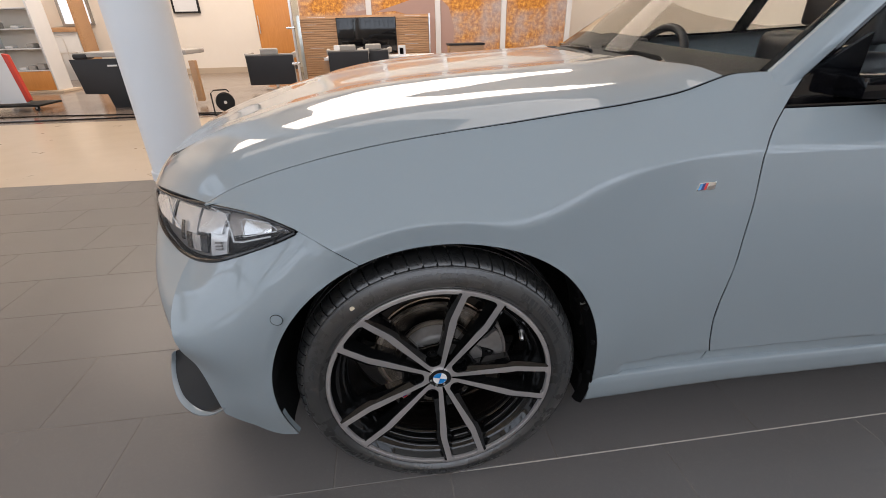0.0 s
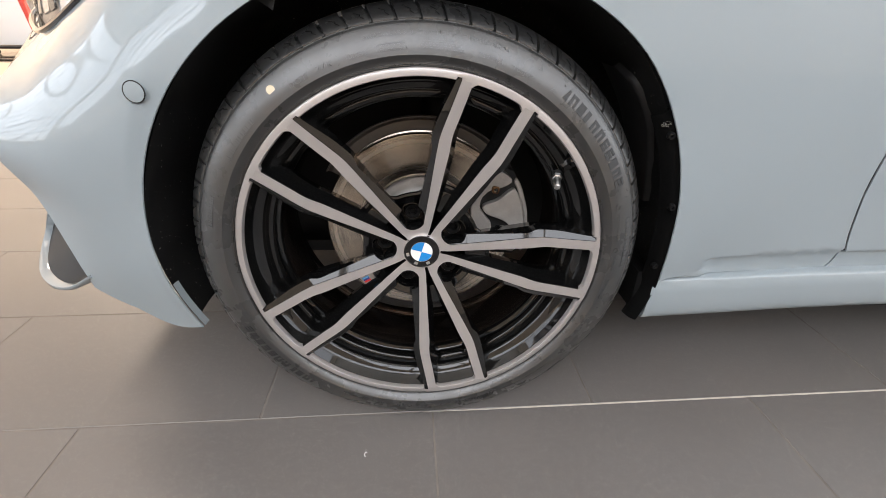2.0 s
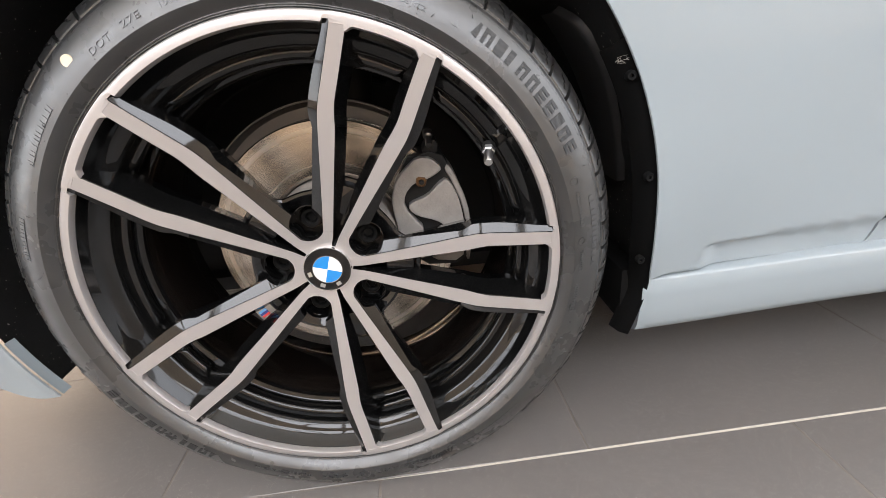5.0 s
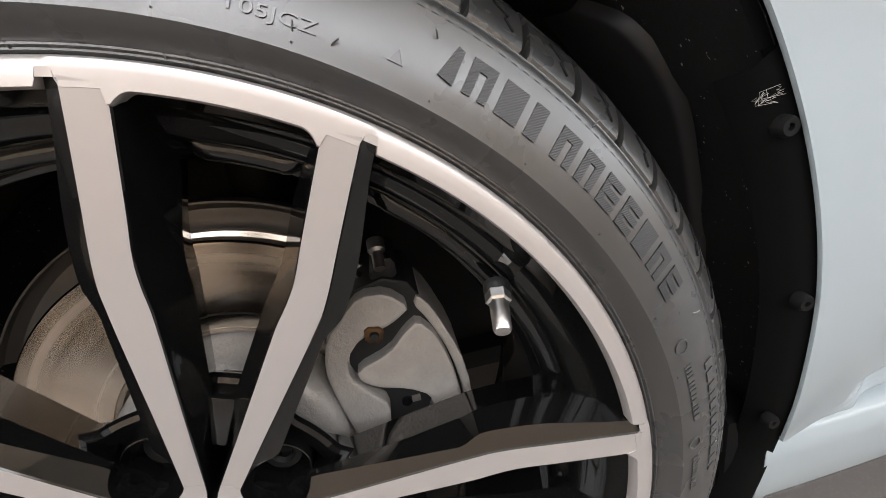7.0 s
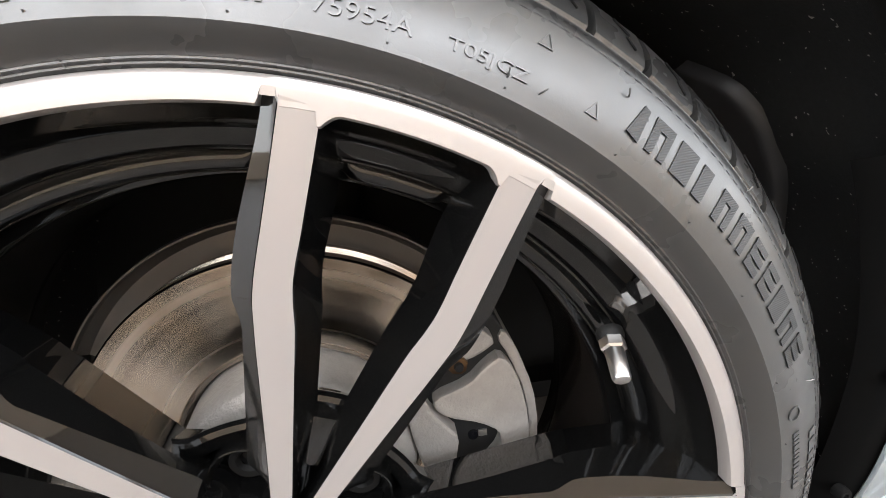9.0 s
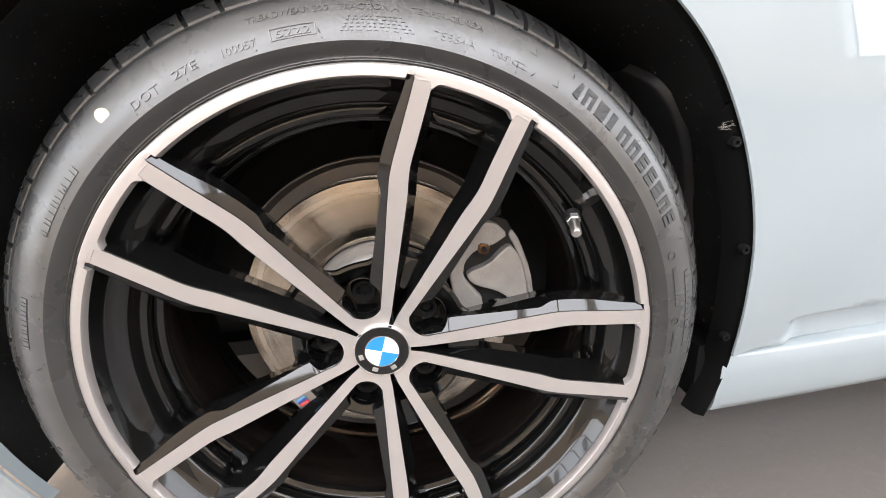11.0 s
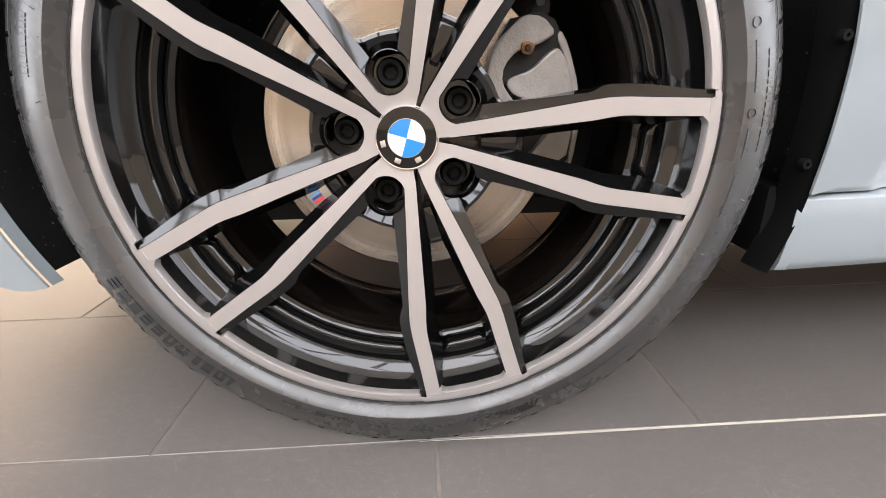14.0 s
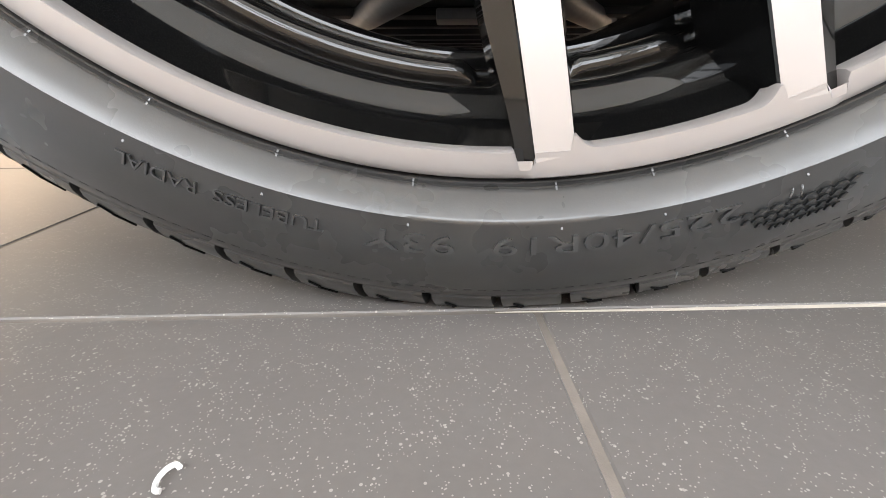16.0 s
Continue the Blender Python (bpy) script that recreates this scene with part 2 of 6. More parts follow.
    st.inputs["Scale"].default_value = (9.0, 9.0, 0.7)
    p.link(p.coords(), st.inputs[0])
    p.color(p.mix(p.noise(6.0, 6.0, 0.6, st.outputs[0]), (0.52, 0.20, 0.04), (0.70, 0.32, 0.085)))
    M["orange"] = p.m
    p = Mat("oak_slats", (0.48, 0.27, 0.13), 0.4)
    st = p.node("ShaderNodeMapping")
    st.inputs["Scale"].default_value = (0.6, 8.0, 9.0)
    p.link(p.coords(), st.inputs[0])
    p.color(p.mix(p.noise(5.0, 6.0, 0.6, st.outputs[0]), (0.36, 0.19, 0.085), (0.60, 0.37, 0.20)))
    M["oak"] = p.m
    p = Mat("black_leather", (0.012, 0.012, 0.014), 0.45)
    p.bump(p.noise(300.0, 4.0), 0.3, 0.001)
    M["leather"] = p.m
    p = Mat("grey_fabric", (0.40, 0.38, 0.35), 0.8)
    p.bump(p.noise(400.0, 3.0), 0.3, 0.001)
    M["fabric"] = p.m
    M["screen"] = Mat("black_screen", (0.004, 0.004, 0.005), 0.08).m
    M["red"] = Mat("red_plastic", (0.55, 0.05, 0.03), 0.4).m
    p = Mat("autumn_mural", (0.5, 0.3, 0.1), 0.55)
    low = p.noise(0.9, 3.0)
    fine = p.noise(13.0, 8.0, 0.72)
    leaves = p.ramp(fine, [(0.30, (0.16, 0.07, 0.02)), (0.48, (0.52, 0.20, 0.03)), (0.60, (0.80, 0.42, 0.06)), (0.75, (0.90, 0.66, 0.30))])
    haze = p.ramp(fine, [(0.3, (0.30, 0.24, 0.26)), (0.7, (0.62, 0.50, 0.42))])
    p.color(p.mix(p.ramp(low, [(0.42, (0, 0, 0)), (0.6, (1, 1, 1))]), leaves, haze))
    M["mural"] = p.m
    M["road_print"] = Mat("printed_road", (0.42, 0.28, 0.24), 0.55).m
    return M


M = make_materials()


# ---------------- mesh helpers ----------------
def mesh_of(name, verts, faces, mats, indices=None, smooth=True, sharp=38):
    me = bpy.data.meshes.new(name)
    me.from_pydata([tuple(map(float, v)) for v in verts], [], [tuple(f) for f in faces])
    for m in mats if isinstance(mats, (list, tuple)) else [mats]:
        me.materials.append(m)
    if indices is not None:
        me.polygons.foreach_set("material_index", np.asarray(indices, dtype=np.int32))
    me.update()
    if smooth:
        me.shade_smooth()
        me.set_sharp_from_angle(angle=radians(sharp))
    return me


def part(name, geo, material, parent, label="", smooth=True, sharp=38, indices=None, at=None):
    """One mesh object under a thing or a part; geo is a bmesh, a mesh or (verts, faces)."""
    if isinstance(geo, bmesh.types.BMesh):
        bmesh.ops.recalc_face_normals(geo, faces=geo.faces)
        me = bpy.data.meshes.new(name)
        geo.to_mesh(me)
        geo.free()
        for m in material if isinstance(material, (list, tuple)) else [material]:
            me.materials.append(m)
        if smooth:
            me.shade_smooth()
            me.set_sharp_from_angle(angle=radians(sharp))
    elif isinstance(geo, bpy.types.Mesh):
        me = geo
    else:
        me = mesh_of(name, geo[0], geo[1], material, indices, smooth, sharp)
    ob = new(name, me)
    ob.parent = parent
    if at is not None:
        ob.matrix_basis = at
    if label:
        ob["label"] = label
    return ob


def thing(name, label, category, at=(0, 0, 0), rz=0.0, group="", kind=""):
    ob = new(name)
    ob.matrix_basis = pose(*at, 0, 0, rz)
    return tagged(ob, label, category, group, kind)


def structure(name, geo, material, label, category, smooth=False):
    return tagged(part(name, geo, material, None, "", smooth), label, category, "", "structure")


def sheet(fn, nu, nv, wrap_u=False):
    """A grid of quads over fn(i, j), i to nu and j to nv."""
    verts = [fn(i, j) for i in range(nu if wrap_u else nu + 1) for j in range(nv + 1)]
    n = nv + 1
    faces = []
    for i in range(nu):
        k = (i + 1) % nu if wrap_u else i + 1
        for j in range(nv):
            faces.append((i * n + j, k * n + j, k * n + j + 1, i * n + j + 1))
    return verts, faces


def joined(*geos):
    verts, faces = [], []
    for v, f in geos:
        k = len(verts)
        verts += list(v)
        faces += [tuple(a + k for a in face) for face in f]
    return verts, faces


def revolve(profile, steps, a0=0.0, a1=360.0):
    """Turns (r, y) about the y axis."""
    full = abs(a1 - a0) >= 359.9
    def at(i, j):
        a = radians(a0 + (a1 - a0) * i / steps)
        r, y = profile[j]
        return (r * math.cos(a), y, r * math.sin(a))
    return sheet(at, steps, len(profile) - 1, full)


def box(x0, x1, y0, y1, z0, z1, bevel=0.0, segments=2):
    bm = bmesh.new()
    bmesh.ops.create_cube(bm, size=1)
    for v in bm.verts:
        v.co = ((x0 + x1) / 2 + v.co.x * (x1 - x0), (y0 + y1) / 2 + v.co.y * (y1 - y0), (z0 + z1) / 2 + v.co.z * (z1 - z0))
    if bevel:
        bmesh.ops.bevel(bm, geom=bm.edges[:], offset=bevel, segments=segments, affect="EDGES", profile=0.6)
    return bm


def slab(outline, y0, y1, bevel=0.0):
    """A plate with an outline in x and z, from y0 (front) to y1."""
    bm = bmesh.new()
    front = bm.faces.new([bm.verts.new((x, y0, z)) for x, z in outline])
    out = bmesh.ops.extrude_face_region(bm, geom=[front])
    for v in out["geom"]:
        if isinstance(v, bmesh.types.BMVert):
            v.co.y = y1
    bmesh.ops.recalc_face_normals(bm, faces=bm.faces)
    if bevel:
        ring = [e for e in bm.edges if all(abs(v.co.y - y0) < 1e-6 for v in e.verts)]
        bmesh.ops.bevel(bm, geom=ring, offset=bevel, segments=2, affect="EDGES", profile=0.6)
    return bm


def tube(points, radius, sides=10, closed=False):
    """A round bar along points."""
    pts = [Vector(p) for p in points]
    verts, faces, n = [], [], len(pts)
    for i, p in enumerate(pts):
        a = pts[i - 1] if i or closed else p
        b = pts[(i + 1) % n] if i < n - 1 or closed else p
        d = (b - a).normalized()
        side = d.cross(Vector((0, 0, 1)) if abs(d.z) < 0.9 else Vector((1, 0, 0))).normalized()
        up = side.cross(d)
        for k in range(sides):
            a = 2 * math.pi * k / sides
            verts.append(p + radius * (math.cos(a) * side + math.sin(a) * up))
    for i in range(n if closed else n - 1):
        for k in range(sides):
            j, l = (i + 1) % n, (k + 1) % sides
            faces.append((i * sides + k, i * sides + l, j * sides + l, j * sides + k))
    if not closed:
        faces += [tuple(range(sides))[::-1], tuple((n - 1) * sides + k for k in range(sides))]
    return verts, faces


def spline(*pts):
    """A smooth function through (x, y...) points, in order of x."""
    xs = np.array([p[0] for p in pts], float)
    ys = np.array([p[1:] for p in pts], float)
    d = np.gradient(ys, xs, axis=0) if len(xs) > 2 else np.repeat(np.diff(ys, axis=0) / np.diff(xs)[:, None], 2, 0)
    def f(x):
        x = min(max(x, xs[0]), xs[-1])
        i = min(int(np.searchsorted(xs, x, side="right")) - 1, len(xs) - 2)
        h = xs[i + 1] - xs[i]
        s = (x - xs[i]) / h
        v = (1 + 2 * s) * (1 - s) ** 2 * ys[i] + s * (1 - s) ** 2 * h * d[i] + s * s * (3 - 2 * s) * ys[i + 1] + s * s * (s - 1) * h * d[i + 1]
        return v if len(v) > 1 else float(v[0])
    return f


def smooth01(s):
    s = min(max(s, 0.0), 1.0)
    return s * s * (3 - 2 * s)


def lerp(a, b, s):
    return tuple(p + (q - p) * s for p, q in zip(a, b))


# ---------------- the room ----------------
FLOOR_TURN = 1.55


def room():
    """Floor, walls, ceiling and the glazed front."""
    X0, X1, Y0, Y1, H = -9.0, 7.0, -4.0, 13.0, 6.2
    structure("floor", box(X0, X1, Y0, Y1, -0.30, -0.0007), M["grout"], "dark tiled showroom floor with pale joints", "floor")
    structure("floor_beige", box(X0, X1, 2.9, 5.78, -0.01, 0.001), M["beige"], "smooth beige floor strip beyond the tiles", "floor")
    structure("floor_polished", box(X0, X1, 5.95, Y1, -0.01, 0.002), M["brown"], "polished brown floor of the sales area", "floor")
    structure("trim_threshold", box(X0, X1, 5.78, 5.95, -0.01, 0.003), M["brown"], "brown threshold strip in the floor", "floor trim")
    structure("ceiling", box(X0, X1, Y0, Y1, H, H + 0.2), M["ceiling"], "plain white showroom ceiling", "ceiling")
    structure("wall_north", box(X0, X1, Y1, Y1 + 0.2, 0, H), M["wall"], "cream painted back wall", "wall")
    west = joined(*[box_geo(X0 - 0.2, X0, y0, y1, z0, z1) for y0, y1, z0, z1 in ((Y0, Y1, 0, 0.5), (Y0, Y1, 5.0, H), (Y0, -3.65, 0.5, 5.0), (2.9, Y1, 0.5, 5.0))])
    structure("wall_west", west, M["wall"], "cream painted side wall with a glazed front", "wall")
    for n in range(11):
        y = -3.65 + n * 6.55 / 10
        structure("window_mullion", box(X0 - 0.10, X0 + 0.02, y - 0.05, y + 0.05, 0.5, 5.0, 0.01), M["column"], "white upright between showroom windows", "window frame")
    for z in (1.6, 2.7, 3.8):
        structure("window_transom", box(X0 - 0.09, X0 - 0.01, -3.65, 2.9, z - 0.035, z + 0.035, 0.01), M["column"], "white rail across the showroom windows", "window frame")
    # The openings and uprights here are added to let the east lamp in.
    east = joined(*[box_geo(X1, X1 + 0.2, y0, y1, z0, z1) for y0, y1, z0, z1 in ((Y0, Y1, 0, 0.65), (Y0, Y1, 5.75, H), (Y0, -3.7, 0.65, 5.75), (1.0, Y1, 0.65, 5.75))])
    structure("wall_east", east, M["wall"], "cream painted side wall with unseen added windows", "wall")
    for n in range(8):
        y = -3.7 + n * 4.7 / 7
        structure("window_mullion", box(X1 - 0.02, X1 + 0.10, y - 0.045, y + 0.045, 0.65, 5.75, 0.01), M["column"], "white upright between showroom windows", "window frame")
    structure("baseboard", box(X0, X1, Y1 - 0.03, Y1 - 0.002, 0.002, 0.14), M["beige"], "pale beige skirting along the back wall", "skirting")
    # Unseen wall; its high sill stands in for a person blocking low daylight.
    south = joined(*[box_geo(x0, x1, Y0 - 0.2, Y0, z0, z1) for x0, x1, z0, z1 in (
        (X0, -6.4, 0, 1.45), (-6.4, X1, 0, 2.40), (X0, X1, 5.75, H), (X0, -8.8, 1.45, 5.75), (5.4, 5.5, 2.40, 5.75), (6.8, X1, 2.40, 5.75))])
    structure("wall_south", south, M["wall"], "unseen window wall with its sill raised to dim reflections", "wall")
    for n in range(15):
        x = -6.4 + n * 11.8 / 14
        structure("window_mullion", box(x - 0.045, x + 0.045, Y0 - 0.10, Y0 + 0.02, 2.40, 5.75, 0.01), M["column"], "white upright between showroom windows", "window frame")
    # Upright of the added corner pane, in front of its fill lamp.
    structure("window_mullion", box(6.105, 6.195, Y0 - 0.10, Y0 + 0.02, 2.40, 5.75, 0.01), M["column"], "white upright between showroom windows", "window frame")
    for x in (-8.0, -7.2):
        structure("window_mullion", box(x - 0.045, x + 0.045, Y0 - 0.10, Y0 + 0.02, 1.45, 5.75, 0.01), M["column"], "white upright between showroom windows", "window frame")
    for z in (2.9, 4.35):
        structure("window_transom", box(-8.8, -6.45, Y0 - 0.09, Y0 - 0.01, z - 0.035, z + 0.035, 0.01), M["column"], "white rail across the showroom windows", "window frame")
    for z in (4.35,):
        structure("window_transom", box(-6.4, 5.4, Y0 - 0.09, Y0 - 0.01, z - 0.035, z + 0.035, 0.01), M["column"], "white rail across the showroom windows", "window frame")


def box_geo(x0, x1, y0, y1, z0, z1):
    v = [(x, y, z) for x in (x0, x1) for y in (y0, y1) for z in (z0, z1)]
    f = [(0, 1, 3, 2), (4, 6, 7, 5), (0, 4, 5, 1), (2, 3, 7, 6), (0, 2, 6, 4), (1, 5, 7, 3)]
    return v, f


room()

# ---------------- the wheel ----------------
ZC = 0.320
PHI = 67.36
LIP_IN = 0.2492


def face_y(r):
    """Depth of the turned spoke faces at radius r."""
    return 0.13 * (0.25 - r) + 0.0004


def lip():
    notches = [PHI - 72 * k + s * 11.95 for k in range(5) for s in (1, -1)]
    steps = 1440

    def at(i, j):
        a = 360.0 * i / steps
        off = min(abs((a - n + 180) % 360 - 180) for n in notches)
        r_in = LIP_IN + 0.0062 * smooth01((0.80 - off) / 0.28)
        mid = min(abs((a - PHI + 72 * k + 180) % 360 - 180) for k in range(5))
        if 6.2 < mid < 8.2:
            # rounded inner corner where the spoke runs into the lip
            r_in -= 0.0048 * min((mid - 6.2) / 1.7, 1.0) ** 2
        tilt = 0.10 + 0.26 * smooth01((mid - 11.6) / 0.7)
        r, y = ((0.2594, 0.013), (0.2598, 0.0020 + 0.0050 * tilt), (0.2591, 0.0004 + 0.0039 * tilt), (0.2577, 0.0001 + 0.0025 * tilt), (0.2556, 0.0001 + 0.0011 * tilt), (0.2530, 0.0001 + 0.0003 * tilt), (r_in + 0.0009, 0.0001), (r_in, 0.0017), (r_in - 0.0002, 0.0085))[j]
        return (r * math.cos(radians(a)), y, r * math.sin(radians(a)))

    return sheet(at, steps, 8, True)


BARREL = [(0.2575, 0.0085), (0.2490, 0.0090), (0.2445, 0.0180), (0.2410, 0.0245), (0.2385, 0.0262), (0.2330, 0.0300), (0.2300, 0.0330),
          (0.2288, 0.0400), (0.2280, 0.0480), (0.2262, 0.0500), (0.2240, 0.0506), (0.2228, 0.0530), (0.2225, 0.0620), (0.2208, 0.0640), (0.2160, 0.0660), (0.2140, 0.0720),
          (0.2125, 0.1000), (0.2125, 0.1450), (0.2150, 0.1600), (0.2200, 0.1720), (0.2235, 0.1780), (0.2245, 0.1980), (0.2300, 0.2020), (0.2400, 0.2030),
          (0.2450, 0.2060), (0.2560, 0.2070)]


def local(u, v, mid):
    """From across and along a spoke pair (mm) to the wheel's plane (m)."""
    a = radians(mid)
    return (0.001 * (v * math.cos(a) - u * math.sin(a)), 0.001 * (v * math.sin(a) + u * math.cos(a)))


OUTER = spline((36, 12.8), (46, 15.2), (80, 23.3), (120, 33.2), (150, 40.6), (158, 42.4), (166, 44.2), (176, 45.4), (200, 46.6), (230, 48.0), (253, 49.3))
INNER = spline((36, 2.2), (46, 4.0), (80, 10.5), (120, 18.0), (150, 23.6), (158, 25.2), (170, 28.4), (180, 30.4), (200, 31.6), (230, 33.4), (253, 34.9))


def spoke(mid, side):
    """A twin spoke's half: turned face, black flanks. side: 1 or -1."""
    stations = [38, 42, 46, 52, 58, 60, 61, 62, 63, 64.2, 66, 70, 75, 80, 95, 110, 125, 140, 150, 154, 158, 162, 166, 170, 175, 180, 188, 200, 215, 230, 240, 246, 249]
    verts, faces, idx = [], [], []
    for v in stations:
        o, n = OUTER(v), INNER(v)
        y0 = face_y(0.001 * v)
        deep = 0.064 - y0
        bevel = 6.0 + 6.0 * min(max((150 - v) / 80, 0.0), 1.0) + (4.0 * smooth01((v - 150) / 14) - 4.0 * smooth01((v - 190) / 55) if v > 150 else 0.0)
        near = 18.8**2 - (v - 45.3) ** 2
        if near > 0:
            # the lacquered facet stops at the bolt's pocket
            bevel = max(1.0, min(bevel, 32.9 - math.sqrt(near) - o))
        skirt = 1.2 + 7.6 * smooth01((v - 62) / 34) - 3.0 * smooth01((v - 215) / 30)
        inside = min(1.2 + 7.6 * smooth01((v - 60) / 40) - 3.0 * smooth01((v - 215) / 30), n - 0.6)
        mid_deep = 0.036 - y0
        for u, extra in ((o + 1.0, deep), (o + max(skirt, bevel + 0.3), max(mid_deep, 0.012)), (o + bevel, 0.0008 + 0.00055 * bevel), (o + 0.45, 0.0009), (o - 0.15, 0.0),
                         (n + 0.15, 0.0), (n - 0.45, 0.0009), (n - min(1.4, inside), 0.004), (n - inside, max(mid_deep, 0.012)), (n - inside * 0.2, deep)):
            if v < 75:
                u = max(u, 0.3)
            x, z = local(side * u, v, mid)
            verts.append((x, face_y(0.001 * math.hypot(u, v)) + extra, z))
    w = 10
    for i in range(len(stations) - 1):
        for j in range(w):
            k = (j + 1) % w
            faces.append((i * w + j, i * w + k, (i + 1) * w + k, (i + 1) * w + j))
            idx.append(0 if j == 4 else 1)
    faces.append(tuple((len(stations) - 1) * w + j for j in range(w)))
    idx.append(1)
    if side < 0:
        faces = [f[::-1] for f in faces]
    return verts, faces, idx


def hub_plate():
    """The turned face round the centre cap, cut back for five wheel bolts."""
    steps = 720

    def rho(a):
        d = abs((a - PHI + 36) % 72 - 36)
        e = radians(36 - d)
        gap = 0.0290 + 0.0175 * smooth01((d - 3.9) / 1.0)
        if math.sin(e) * 56 < 18.4:
            return min(0.001 * (56 * math.cos(e) - math.sqrt(18.5**2 - (56 * math.sin(e)) ** 2)), gap + 0.002)
        return gap

    def at(i, j):
        a = 360.0 * i / steps
        r = rho(a)
        r, y = ((0.0270, 0.032), (0.0272, face_y(0.027)), (r - 0.0006, face_y(r)), (r, face_y(r) + 0.0012), (r + 0.0008, 0.050), (r + 0.0015, 0.078))[j]
        return (r * math.cos(radians(a)), y, r * math.sin(radians(a)))

    v, f = sheet(at, steps, 5, True)
    return v, f, [0 if k % 5 < 2 else 1 for k in range(len(f))]


def tyre_vertex(r, y, a):
    """Bulged and flattened where the tyre carries the car."""
    x, z = r * math.cos(a), r * math.sin(a)
    load = math.exp(-(((math.degrees(a) + 90 + 180) % 360 - 180) / 17.0) ** 2)
    if y < 0.03 and r > 0.265:
        y -= 0.0045 * load * smooth01((r - 0.265) / 0.03)
    return (x, y, max(z, 0.0006 - ZC))


SIDEWALL = [(0.2578, 0.014), (0.2592, 0.0085), (0.2603, 0.0046), (0.2611, 0.0036), (0.2618, 0.0037), (0.2627, 0.0022), (0.2634, 0.0023), (0.2645, 0.0008), (0.2690, -0.0030), (0.2722, -0.0055),
            (0.2734, -0.0061), (0.2746, -0.0058), (0.2790, -0.0050), (0.2860, -0.0030), (0.2930, 0.0000), (0.3000, 0.0034), (0.3050, 0.0066), (0.3074, 0.0081), (0.3080, 0.0092),
            (0.3088, 0.0096), (0.3100, 0.0140), (0.3110, 0.0190)]
SIDE_Y = spline(*[(r, y) for r, y in SIDEWALL[2:]])


def tyre_profile():
    tread = [(0.3140, 0.0205), (0.3192, 0.0280), (0.3232, 0.0400), (0.3252, 0.0600), (0.3250, 0.0640), (0.3308, 0.0652), (0.3312, 0.0860), (0.3255, 0.0872), (0.3255, 0.0950), (0.3314, 0.0962)]
    half = SIDEWALL + tread
    return half + [(r, 0.2120 - y) for r, y in reversed(half)]


def tyre():
    prof = tyre_profile()
    steps = 360
    return sheet(lambda i, j: tyre_vertex(prof[j][0], prof[j][1], math.radians(i)), steps, len(prof) - 1, True)


def tread_block(k, count, side=0, lo=0.03, hi=0.89):
    """One shoulder block of the tread."""
    top = [(0.3112, 0.0118), (0.3140, 0.0136), (0.3190, 0.0190), (0.3245, 0.0275), (0.3290, 0.0400), (0.3306, 0.0600)]
    n, verts = len(top), []
    for s in (lo, hi):
        for depth in (0.0, -0.010):
            for j, (r, y) in enumerate(top):
                a = 2 * math.pi * (k + s + 0.45 * (j / n) ** 1.6) / count
                verts.append(tyre_vertex(r + depth * min(1.0, 0.35 + 0.25 * j), y if not side else 0.212 - y, a))
    f = []
    for j in range(n - 1):
        f += [(j, j + 1, 2 * n + j + 1, 2 * n + j), (j, n + j, n + j + 1, j + 1), (2 * n + j, 2 * n + j + 1, 3 * n + j + 1, 3 * n + j)]
    f += [(0, 2 * n, 3 * n, n), (n - 1, 2 * n - 1, 4 * n - 1, 3 * n - 1)]
    return verts, f


def sipe(k, count):
    """Slim dark Z cut in a shoulder block."""
    path = [(0.24, 0.3150), (0.40, 0.3182), (0.36, 0.3196), (0.62, 0.3228)]
    pts = []
    for s, r in path:
        y = float(np.interp(r, [0.3092, 0.3140, 0.3190, 0.3245, 0.3290], [0.0098, 0.0136, 0.0190, 0.0275, 0.0400]))
        pts.append(tyre_vertex(r + 0.0002, y - 0.0002, 2 * math.pi * (k + s) / count))
    return tube(pts, 0.0005, 5)


def text_geo(body, size):
    """Flat outline of words in the built-in font: verts and faces in its plane."""
    data = bpy.data.curves.new("words", "FONT")
    data.body, data.size, data.resolution_u = body, size, 3
    ob = bpy.data.objects.new("words", data)
    scene.collection.objects.link(ob)
    deps = bpy.context.evaluated_depsgraph_get()
    me = ob.evaluated_get(deps).to_mesh()
    v = [tuple(p.co) for p in me.vertices]
    f = [tuple(p.vertices) for p in me.polygons]
    ob.evaluated_get(deps).to_mesh_clear()
    bpy.data.objects.remove(ob)
    return v, f


def on_tyre(geo, a0, a1, r0, height, proud=0.0007):
    """Lays a flat outline on the sidewall, clockwise from a0 to a1 degrees, from radius r0 outwards, with walls."""
    v, f = geo
    xs, ys = [p[0] for p in v], [p[1] for p in v]
    x0, x1, y0, y1 = min(xs), max(xs), min(ys), max(ys)
    def put(p, lift):
        a = radians(a0 + (a1 - a0) * (p[0] - x0) / (x1 - x0))
        r = r0 + height * (p[1] - y0) / (y1 - y0)
        x, y, z = tyre_vertex(r, SIDE_Y(r), a)
        return (x, y - lift, z)
    n = len(v)
    verts = [put(p, proud) for p in v] + [put(p, -0.0006) for p in v]
    count = {}
    for face in f:
        for a, b in zip(face, face[1:] + face[:1]):
            count[(a, b)] = 1
    faces = list(f) + [(a, b, b + n, a + n) for a, b in count if (b, a) not in count]
    return verts, faces


def words(text, a0, a1, r0, height, proud=0.0007):
    return on_tyre(text_geo(text, 1.0), a0, a1, r0, height, proud)


